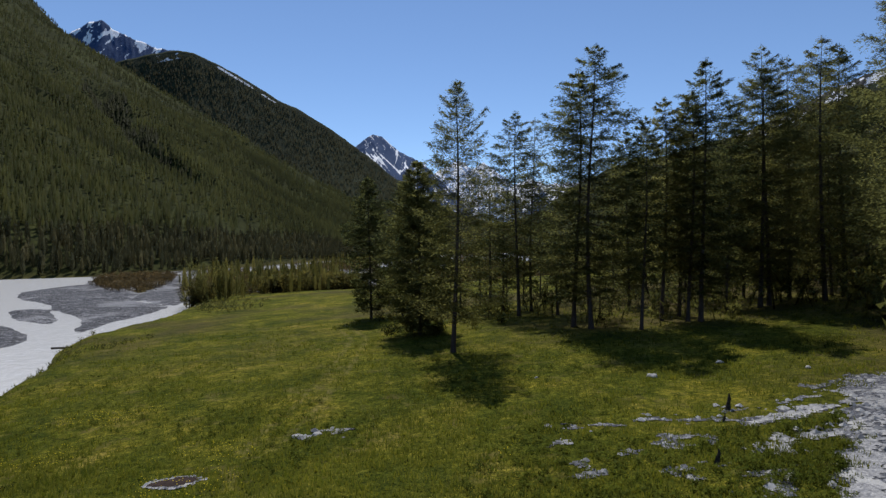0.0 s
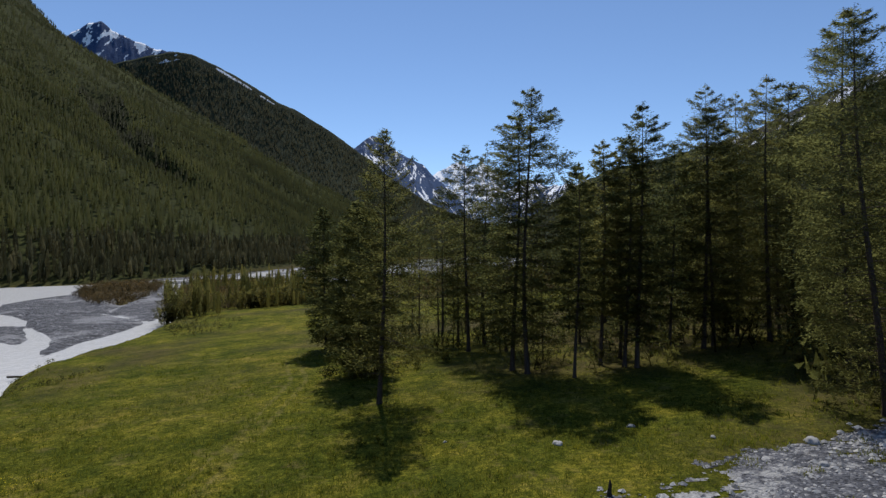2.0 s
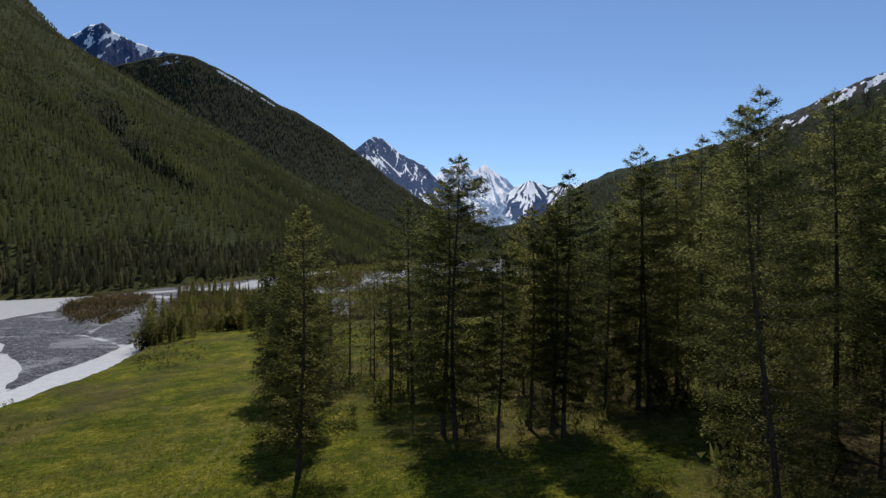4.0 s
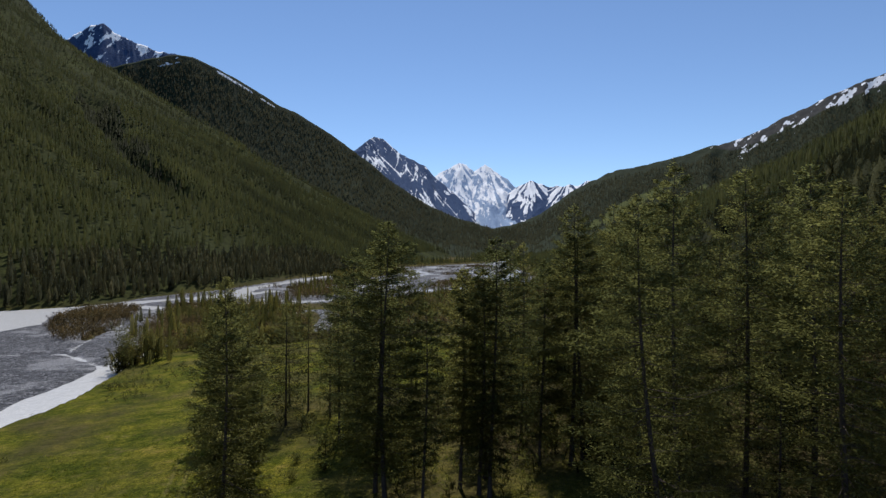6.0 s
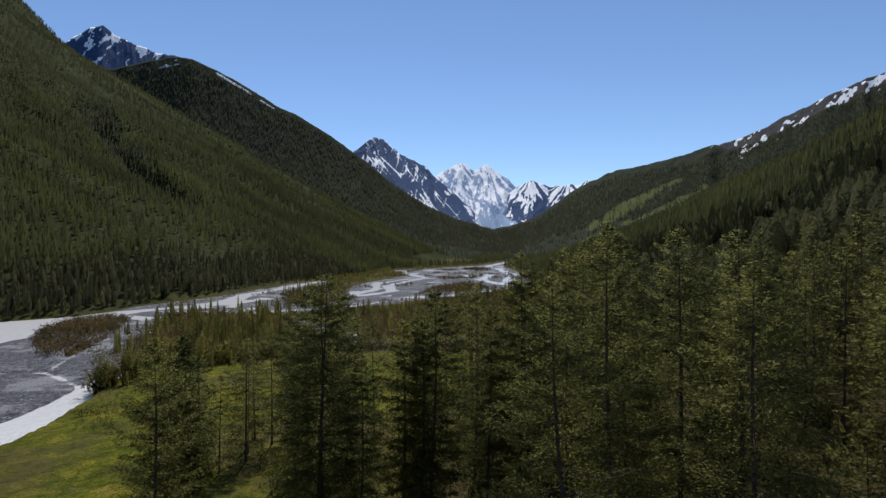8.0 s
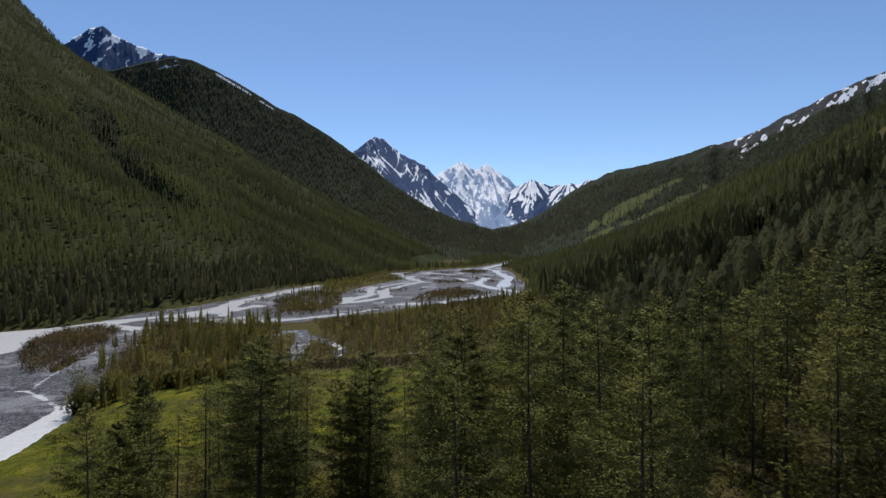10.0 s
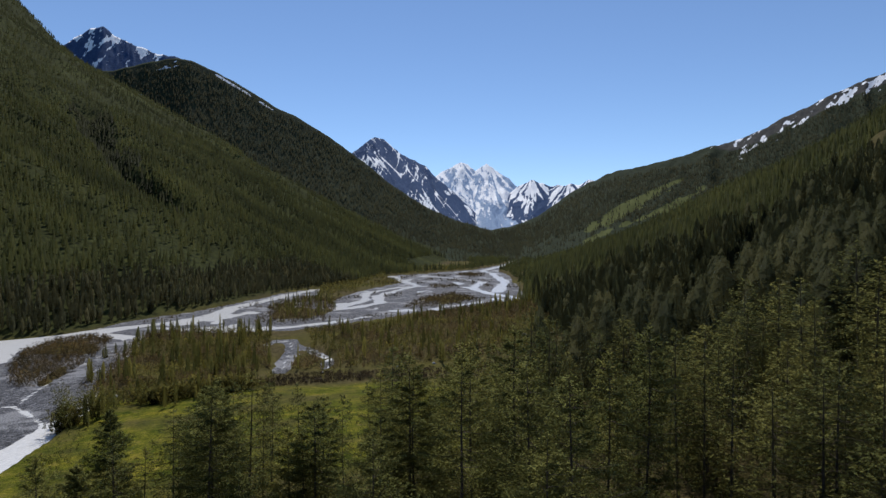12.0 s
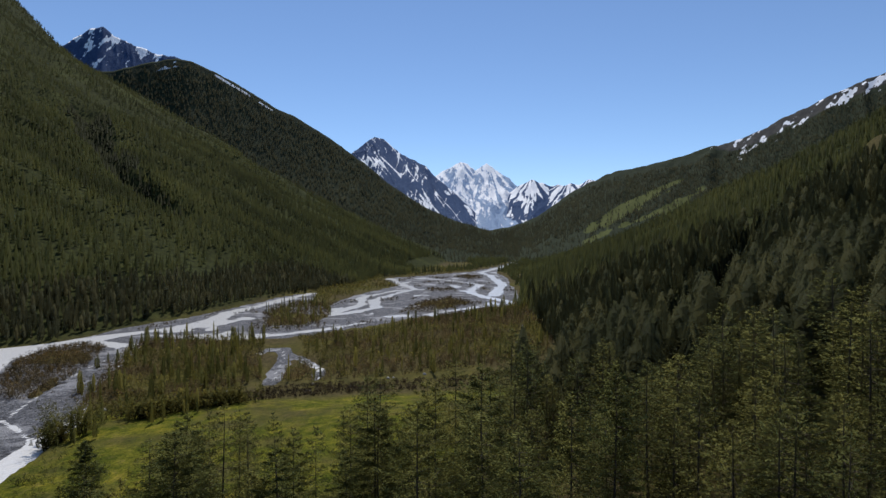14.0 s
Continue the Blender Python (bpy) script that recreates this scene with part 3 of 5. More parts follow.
def peak_cover(a, e, drop, S, Z, gully):
    n = streaks(a - 0.7 * e, e, 8, 14, 49) + 0.4 * streaks(a, e, 4, 4, 50)
    thr = 0.3 - 0.25 * window(a, -550, -470, 8) * step(18, 4, drop) - 0.1 * window(a, -600, -560, 10)
    return np.stack([0.5 + 1.4 * (n - thr), 0.75 * step(300, 285, e), 0 * Z], -1)


def massif_cover(a, e, drop, S, Z, gully):
    q, d = fan(a, e, [(19, 139), (61, 139)])
    n = 0.7 * streaks(q, d, 5, 30, 59) + 0.5 * streaks(a + e, e, 6, 14, 60) + 0.3 * streaks(a, e, 3, 3, 61)
    thr = np.interp(e, [40, 80, 100, 140], [0.34, 0.06, -0.04, -0.26])
    return np.stack([0.5 + 0.8 * (n - thr), 0 * Z, 0 * Z], -1)


def shoulder_cover(a, e, drop, S, Z, gully):
    q, d = fan(a, e, [(135, 113), (197, 106), (230, 112)])
    q = q + 5 * streaks(a, e, 12, 12, 72)
    lines = threads(q, d, 12, 50, 69, 6.0) + 0.6 * streaks(a - 0.6 * e, e, 5, 7, 73) + 0.6 * streaks(a, e, 3, 4, 70) + 0.5 * streaks(a, e, 24, 20, 71)
    thr = np.interp(e, [30, 48, 60, 80, 112], [1.3, 0.85, 0.45, 0.15, -0.4]) + 0.25 * step(118, 100, a) * step(90, 75, e)
    return np.stack([0.5 + 0.9 * (lines - thr), 0.4 * step(48, 36, e), 0 * Z], -1)


BACK_LEFT = mountain("mountain_left", "dark wooded ridge with snow lines below the crest", 
    [(-671, 293), (-546, 298), (-504, 308), (-476, 313), (-449, 318), (-421, 312), (-384, 297), (-356, 281), (-319, 260), (-282, 237), (-245, 219),
     (-208, 197), (-171, 172), (-133, 143), (-96, 112), (-59, 87), (-22, 66), (15, 50), (61, 36), (98, 27), (135, 12), (172, -8)], 2100, 1400, WOODED, 101, 30, 200, 80, left_cover, ribs=18)
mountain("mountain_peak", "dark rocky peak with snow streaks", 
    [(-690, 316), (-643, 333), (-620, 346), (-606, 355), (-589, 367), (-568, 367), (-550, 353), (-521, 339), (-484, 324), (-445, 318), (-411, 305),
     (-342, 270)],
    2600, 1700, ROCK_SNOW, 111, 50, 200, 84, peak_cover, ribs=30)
mountain("mountain_pyramid", "pointed rock peak, tinted blue for haze, with snow gullies", 
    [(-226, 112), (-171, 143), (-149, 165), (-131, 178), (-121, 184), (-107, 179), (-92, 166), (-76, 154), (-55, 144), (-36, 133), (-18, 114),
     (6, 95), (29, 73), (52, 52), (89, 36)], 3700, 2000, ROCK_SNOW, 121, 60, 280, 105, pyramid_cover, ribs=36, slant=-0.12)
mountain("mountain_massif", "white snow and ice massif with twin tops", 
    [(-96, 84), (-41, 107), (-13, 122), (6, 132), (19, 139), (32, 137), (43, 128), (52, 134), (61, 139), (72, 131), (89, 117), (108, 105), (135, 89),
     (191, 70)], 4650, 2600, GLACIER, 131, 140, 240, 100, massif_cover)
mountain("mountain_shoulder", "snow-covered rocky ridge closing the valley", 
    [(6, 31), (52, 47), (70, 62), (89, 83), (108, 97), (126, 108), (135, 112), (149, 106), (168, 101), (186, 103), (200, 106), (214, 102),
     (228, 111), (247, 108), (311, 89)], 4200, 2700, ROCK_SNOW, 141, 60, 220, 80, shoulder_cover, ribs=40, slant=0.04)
BACK_RIGHT = mountain("mountain_right", "wooded mountain with pale clearings and a snow-patched crest", 
    [(-22, -8), (15, 15), (52, 29), (89, 35), (126, 44), (163, 65), (200, 91), (237, 111), (274, 128), (311, 134), (348, 142), (386, 154),
     (418, 166), (441, 170), (478, 181), (515, 197), (552, 219), (589, 233), (627, 253), (664, 270), (701, 284), (738, 299), (830, 335)],
    2400, 1350, WOODED, 151, 45, 250, 90, right_cover, ribs=20)


# ---------------------------------------------------------------- trees
def tube(points, radii_, sides):
    p = np.array(points, float)
    n = len(p)
    ang = np.arange(sides) * 2 * np.pi / sides
    d = np.gradient(p, axis=0)
    d /= np.linalg.norm(d, axis=1, keepdims=True)
    side = np.cross(d, np.where(np.abs(d[:, 2:3]) > 0.9, [[1.0, 0, 0]], [[0, 0, 1.0]]))
    side /= np.linalg.norm(side, axis=1, keepdims=True)
    up = np.cross(side, d)
    ring = p[:, None] + np.array(radii_)[:, None, None] * (np.cos(ang)[None, :, None] * side[:, None] + np.sin(ang)[None, :, None] * up[:, None])
    return ring.reshape(-1, 3), grid_faces(n, sides, wrap=True)


def join(pieces):
    vs, fs, n = [], [], 0
    for v, f in pieces:
        vs.append(v)
        fs.append(np.asarray(f) + n)
        n += len(v)
    return np.vstack(vs), np.vstack(fs)


def larch_shape(seed, h, base, reach, limbs, sprays, size, airy=False, sides=8, lean=0.0, twigs=3, slim=0.09, scatter=0.1):
    """Trunk, limbs and needle sprays of a larch h metres high, its crown from base (a share of the height) up."""
    rng = np.random.default_rng(seed)
    zs = np.concatenate([[-0.5, 0.0, 0.5], np.linspace(0.08, 1, 9) * h]) if twigs > 1 else np.array([-0.5, 0.0, 0.5 * h, h])
    bend = 0.012 * h * np.sin(zs / h * rng.uniform(2, 5) + rng.uniform(0, 6)) + lean * zs
    bend2 = 0.008 * h * np.sin(zs / h * rng.uniform(2, 5) + rng.uniform(0, 6))
    bend, bend2 = bend - bend[1], bend2 - bend2[1]
    r0 = 0.0088 * h
    rad = r0 * np.clip(1 - zs / h, 0.02, 1) ** 0.8 + 0.35 * r0 * np.exp(-np.clip(zs, 0, 9) / 0.5)
    trunk = tube(np.stack([bend, bend2, zs], -1), rad, sides)
    pieces, sv = [], []
    u = 1 - (1 - np.clip((np.arange(limbs) // 4 + 0.5 + rng.normal(0, 0.24, limbs)) / (limbs / 4), 0.0, 0.995)) ** 1.08
    az = np.arange(limbs) * 1.5708 + (np.arange(limbs) // 4) * 0.7 + rng.normal(0, 0.55, limbs)
    top = np.sin(np.clip((1.0 - u) / (0.42 if airy else 0.52), 0, 1) * np.pi / 2) ** 0.6
    if airy:      # a round head above, a few long thin branches below
        prof = top * np.interp(u, [0, 0.12, 0.4, 0.55, 1], [1.15, 1.35, 1.1, 1.0, 1.0])
    else:
        prof = top * (0.72 + 0.28 * step(0, 0.3, u))
    spread_ = reach * prof * rng.uniform(0.55, 1.15, limbs) + 0.12
    rise = np.radians(np.interp(u, [0, 0.45, 0.75, 1], [-8, 1, 16 if airy else 5, 40 if airy else 16]) + rng.normal(0, 6, limbs))
    length = spread_ / np.cos(rise)
    z0 = np.maximum(h * (base + (0.99 - base) * u) - 0.9 * length * np.sin(rise), 0.05 * h)
    root = np.stack([np.interp(z0, zs, bend), np.interp(z0, zs, bend2), z0], -1)
    flat = np.stack([np.cos(az), np.sin(az), 0 * az], -1)
    out = flat * np.cos(rise)[:, None] + np.array([0, 0, 1.0]) * np.sin(rise)[:, None]
    mid = root + out * (length * 0.5)[:, None] - np.array([0, 0, 1.0]) * (0.07 * length)[:, None]
    tip = root + out * length[:, None] + np.array([0, 0, 1.0]) * (0.06 * length)[:, None]
    thick = 0.009 + 0.006 * length
    for i in range(limbs):
        if length[i] > 0.5 or twigs > 2:
            pieces.append(tube([root[i], mid[i], tip[i]], [thick[i], thick[i] * 0.6, 0.008], 3))
    for i in range(int(limbs * 0.16)):      # bare dead stubs below the crown
        z = h * rng.uniform(0.1, max(0.14, base))
        a = rng.uniform(0, 6.28)
        p = np.array([np.interp(z, zs, bend), np.interp(z, zs, bend2), z])
        q = p + np.array([np.cos(a), np.sin(a), rng.uniform(-0.3, 0.1)]) * rng.uniform(0.4, 1.6)
        pieces.append(tube([p, (p + q) / 2, q], [0.03, 0.02, 0.008], 3))
    weight = length + 0.6
    which = rng.choice(limbs, sprays, p=weight / weight.sum())
    t = rng.uniform(0.08, 1.0, sprays) ** 0.66
    along = np.where((t < 0.5)[:, None], root[which] + (mid - root)[which] * (2 * t)[:, None], mid[which] + (tip - mid)[which] * (2 * t - 1)[:, None])
    cross = np.stack([-flat[which, 1], flat[which, 0], 0 * t], -1)
    off = np.clip(rng.normal(0, 1, sprays), -2, 2) * 0.26 * length[which] * (1.15 - 0.75 * t)
    back = np.abs(off) * 0.7
    c = along + cross * off[:, None] + out[which] * back[:, None]
    c[:, 2] += rng.normal(0, scatter, sprays) * (0.8 + 0.5 * length[which]) - 0.03 - 0.25 * np.abs(off)
    loose = np.nonzero(rng.uniform(0, 1, sprays) < 0.22)[0]      # short shoots between the tiers
    lu, la = 1 - rng.uniform(0, 1, len(loose)) ** 0.72, rng.uniform(0, 6.28, len(loose))
    lr = reach * np.interp(lu, np.sort(u), prof[np.argsort(u)]) * rng.uniform(0.1, 1, len(loose)) ** 0.6 * (0.74 + 0.22 * np.sin(3 * la + 19 * lu) + 0.1 * np.sin(5 * la - 31 * lu))
    lz = h * (base + (1.0 - base) * lu)
    c[loose] = np.stack([np.interp(lz, zs, bend) + lr * np.cos(la), np.interp(lz, zs, bend2) + lr * np.sin(la), lz - 0.12 * lr], -1)
    d = out[which] * rng.uniform(0.2, 1.0, (sprays, 1)) + cross * (np.sign(off) * rng.uniform(0.1, 1.0, sprays))[:, None]
    d[:, 2] += rng.normal(-0.05, 0.35, sprays)
    d /= np.linalg.norm(d, axis=1, keepdims=True)
    ln = size * rng.uniform(0.55, 1.35, sprays)
    w = np.cross(d, rng.normal(0, 1, (sprays, 3)))
    w /= np.linalg.norm(w, axis=1, keepdims=True) + 1e-9
    w *= (ln * slim)[:, None]
    needles = np.stack([c - d * (0.4 * ln)[:, None] + w, c - d * (0.3 * ln)[:, None] - w, c + d * (0.65 * ln)[:, None]], 1).reshape(-1, 3)
    axis = np.stack([np.interp(needles[:, 2], zs, bend), np.interp(needles[:, 2], zs, bend2)], -1)
    soft_n = np.c_[(needles[:, :2] - axis) / (0.75 * reach), np.full(len(needles), 0.34)] + np.repeat(rng.normal(0, 0.035, (sprays, 3)), 3, axis=0)
    return trunk, join(pieces), (needles, np.arange(sprays * 3).reshape(-1, 3)), soft_n


def larch(seed, label, *args, needle=None, **kw):
    trunk, limbs, needles, soft_n = larch_shape(seed, *args, **kw)
    ob = new("larch_tree")
    make("trunk", *join([trunk, limbs]), BARK, True, ob)
    make("crown", *needles, needle or NEEDLES, False, ob, normals=soft_n)
    return tagged(ob, label, "tree", "larches of the wood")


def stand(ob, x, y, scale=1.0, turn=0.0, wide=1.0):
    ob.matrix_basis = Matrix.LocRotScale((x, y, float(land(x, y))), Euler((0, 0, turn)), (scale * wide, scale * wide, scale))
    return ob


def stand_copy(ob, x, y, scale=1.0, turn=0.0, wide=1.0):
    s = ob.scale.copy()
    ob.scale = (1, 1, 1)
    c = copy_thing(ob, Matrix.LocRotScale((x, y, float(land(x, y))), Euler((0, 0, turn)), (scale * wide, scale * wide, scale)))
    ob.scale = s
    return c


# the trees at the wood's edge, one by one
stand(larch(1, "tall larch with an airy rounded crown, alone on the meadow", 23.4, 0.12, 3.1, 110, 27300, 0.244, airy=True, slim=0.184, scatter=0.05, needle=EDGE_NEEDLES), 1.7, 51.8)
stand(larch(2, "young dark larch with low sweeping branches", 20.0, 0.05, 3.4, 140, 22800, 0.338, slim=0.207, scatter=0.045, needle=EDGE_NEEDLES), -9.2, 85.0)
stand(larch(3, "bushy larch branched down to the grass", 18.5, 0.02, 3.8, 110, 38600, 0.32, slim=0.218, scatter=0.07, needle=EDGE_NEEDLES), -1.6, 64.2)
stand(larch(4, "tall larch with tiers of long level branches", 27.6, 0.12, 4.8, 96, 30700, 0.282, slim=0.196, scatter=0.04, needle=EDGE_NEEDLES), 15.2, 58.9)
V1 = stand(larch(5, "slender dark larch at the wood's edge", 26.0, 0.1, 4.1, 96, 27200, 0.282, slim=0.196, scatter=0.045, needle=EDGE_NEEDLES), 14.0, 61.2)
V2 = stand(larch(6, "tall larch with a bare lower trunk", 25.2, 0.14, 3.9, 88, 22800, 0.282, slim=0.196, scatter=0.045, needle=EDGE_NEEDLES), 10.2, 75.0)
V3 = stand(larch(7, "thin tall larch with a sparse crown", 22.2, 0.22, 3.0, 76, 15800, 0.282, slim=0.196, scatter=0.045, needle=EDGE_NEEDLES), 24.4, 58.5)
V4 = stand(larch(8, "broad dark larch in the wood", 28.1, 0.08, 4.6, 100, 31000, 0.244, slim=0.196, scatter=0.045, needle=EDGE_NEEDLES), 34.6, 64.7)
stand(larch(9, "large leaning larch beside the gravel", 27.0, 0.05, 5.0, 100, 48000, 0.216, slim=0.190, scatter=0.045, lean=-0.06, needle=EDGE_NEEDLES), 36.0, 40.0)
for v, x, y, s, wide in ((V3, 19.0, 55.6, 0.88, 0.9), (V1, 25.4, 57.9, 0.97, 1.0), (V1, 36.0, 65.5, 1.0, 1.0),
                         (V4, 40.7, 70.0, 1.0, 0.9), (V4, 42.3, 66.0, 1.02, 1.0), (V1, 48.0, 71.4, 1.12, 1.05), (V3, 22.6, 60.5, 1.0, 1.0),
                         (V4, 46.0, 50.0, 1.04, 1.0), (V4, 41.1, 51.5, 1.075, 0.95), (V4, 49.0, 45.5, 1.03, 1.1), (V4, 46.5, 37.5, 0.97, 1.1)):
    stand_copy(v, x, y, s, x * 3.7 + y, wide)


# ---------------------------------------------------------------- the wood behind
RNG = np.random.default_rng(77)


def jittered(x0, x1, y0, y1, cell):
    i, j = np.meshgrid(np.arange(x0, x1, cell), np.arange(y0, y1, cell))
    return (i + RNG.uniform(0, cell * 0.95, i.shape)).ravel(), (j + RNG.uniform(0, cell * 0.95, j.shape)).ravel()


EDGE = [(1.7, 51.8), (-9.6, 85), (-1.6, 64.2), (15.2, 58.9), (14, 61.2), (10.2, 75), (24.4, 58.5), (34.6, 64.7), (36, 40), (12.4, 79.6), (19, 55.6),
        (25.4, 57.9), (36, 65.5), (40.7, 70), (42.3, 66), (48, 71.4), (22.6, 60.5), (7, 80), (41.1, 51.5), (49, 45.5), (46.5, 37.5), (46, 50), (-2.5, 89), (3.5, 92), (12.5, 88.5), (-1, 97), (-5, 101), (-3.45, 74.5), (-4.8, 84.8)]
wx, wy = jittered(-25, 165, 12, 215, 6.8)
keep = outside(wx, wy, NEAR_WOOD) + 4 * fbm(wx, wy, 18, 2, 71) < -1.0
keep |= (wx > 128) & (wy > 10)
PLACED = [(6.4, 90.7, 22), (10.4, 91.5, 21.5), (23.8, 75, 23.5), (24.4, 84, 21.5), (31.3, 65.5, 24.5), (37.4, 74, 23.5), (20, 88.5, 20), (-3.5, 93, 15.5), (2, 99, 16), (30.4, 74.3, 26.5), (55.8, 62.3, 31.5), (38.3, 79.7, 25.5), (46.3, 80.3, 27), (63, 71.6, 33), (26.9, 92.2, 21.5), (8.9, 101.3, 18), (32.6, 97.1, 19.5), (15.7, 93.2, 21), (52.8, 111, 25)]
EDGE += [p[:2] for p in PLACED]
for ex, ey in EDGE:
    keep &= (wx - ex) ** 2 + (wy - ey) ** 2 > 9.0
keep &= fbm(wx, wy, 26, 2, 72) > -0.55
keep &= ~((wy < 56) & (wx < 38)) & ((RNG.uniform(0, 1, len(wx)) < 0.42) | (wy > 92) | (wx > 70))
keep &= ~((wy > 84) & (wx < 44)) | (RNG.uniform(0, 1, len(wx)) < 0.35)      # open towards the far meadow
wx, wy = wx[keep], wy[keep]
near = np.argsort(np.hypot(wx - 30, wy * 1.0))
POOL = [larch(20 + k, lab, h, base, reach, limbs, n, size, sides=6, twigs=2, slim=0.26, scatter=0.06) for k, (lab, h, base, reach, limbs, n, size) in enumerate((
    ("dark-trunked larch in the wood", 23.0, 0.14, 3.9, 80, 3800, 0.42), ("tall larch with a high crown in the wood", 25.5, 0.24, 3.8, 76, 3500, 0.42),
    ("broad larch with level branches in the wood", 22.0, 0.1, 4.7, 84, 4200, 0.43), ("slim larch in the wood", 20.0, 0.16, 3.2, 70, 3400, 0.4),
    ("young larch branched to the ground", 14.0, 0.04, 3.2, 70, 3400, 0.38), ("larch with a thin crown in the wood", 24.0, 0.22, 3.5, 70, 3400, 0.42)))]
chance = (0.24, 0.17, 0.2, 0.12, 0.17, 0.1)
THINGS = 180
for v, x, y, s, wide in ((POOL[1], 12.4, 79.6, 0.99, 1.0), (POOL[5], 7.0, 80.0, 0.79, 1.2), (POOL[0], -2.5, 89.0, 0.8, 1.1), (POOL[3], -3.45, 74.5, 0.95, 0.95), (POOL[4], -4.8, 84.8, 1.0, 1.05), (POOL[0], 3.5, 92.0, 0.84, 0.8),
                         (POOL[0], 12.5, 88.5, 0.95, 0.7), (POOL[1], -1.0, 97.0, 0.7, 1.1), (POOL[0], -5.0, 101.0, 0.7, 1.1)):
    stand_copy(v, x, y, s, x * 3.7 + y, wide)
for n, (x, y, top) in enumerate(PLACED):      # known trees of the wood, by their tops
    far = y > 78
    v, tall = ((POOL[0], 23.0), (POOL[5], 24.0), (POOL[1], 25.5))[n % 3] if far else ((V4, 28.1), (V2, 25.2), (V1, 26.0))[n % 3]
    stand_copy(v, x, y, (top - float(land(x, y))) / tall, 2.1 * n, 0.72 if far else 0.85)
used = [False] * len(POOL)
for n, k in enumerate(near[:THINGS]):
    v = int(RNG.choice(len(POOL), p=chance))
    tall = 0.84 if wy[k] < 74 and wx[k] < 52 else 1.1      # lower trees fill in between the tall ones at the edge
    args = (float(wx[k]), float(wy[k]), float(RNG.uniform(0.66 * tall, tall)), float(RNG.uniform(0, 6.28)), float(RNG.uniform(0.95, 1.3)))
    if used[v]:
        stand_copy(POOL[v], *args)
    else:
        stand(POOL[v], *args)
        used[v] = True


def plant(name, label, category, templates, x, y, scale, material, z=None, wide=None, leafy=0.8):
    """Many small copies of a few templates, joined: what nobody could count."""
    x, y = np.asarray(x, float), np.asarray(y, float)
    z = land(x, y) if z is None else z
    pick = RNG.integers(0, len(templates), len(x))
    turn = RNG.uniform(0, 6.28, len(x))
    wide = RNG.uniform(0.85, 1.2, len(x)) if wide is None else wide
    vs, fs, ns, es, n = [], [], [], [], 0
    for t, (tv, tf) in enumerate(templates):
        k = np.nonzero(pick == t)[0]
        if not len(k):
            continue
        c, s = np.cos(turn[k])[:, None], np.sin(turn[k])[:, None]
        sw = (scale[k] * wide[k])[:, None]
        px = (tv[None, :, 0] * c - tv[None, :, 1] * s) * sw + x[k][:, None]
        py = (tv[None, :, 0] * s + tv[None, :, 1] * c) * sw + y[k][:, None]
        pz = tv[None, :, 2] * scale[k][:, None] + z[k][:, None]
        vs.append(np.stack([px, py, pz], -1).reshape(-1, 3))
        side = tv[:, :2] / max(0.05, 0.8 * np.abs(tv[:, :2]).max())
        up = np.full((len(k), len(tv)), leafy)
        ns.append(np.stack([side[None, :, 0] * c - side[None, :, 1] * s, side[None, :, 0] * s + side[None, :, 1] * c, up], -1).reshape(-1, 3))
        fs.append((tf[None] + (np.arange(len(k)) * len(tv))[:, None, None]).reshape(-1, tf.shape[1]) + n)
        es.append(np.repeat(hash2(np.floor(x[k] * 10), np.floor(y[k] * 10), 5), len(tv)))
        n += len(k) * len(tv)
    ob = make(name, np.vstack(vs), np.vstack(fs), material, normals=np.vstack(ns) if leafy else None)
    each_one(ob, np.concatenate(es))
    return tagged(ob, label, category, kind="stuff")


def triangles(v, f):
    return (v, np.vstack([f[:, [0, 1, 2]], f[:, [0, 2, 3]]]) if f.shape[1] == 4 else f)


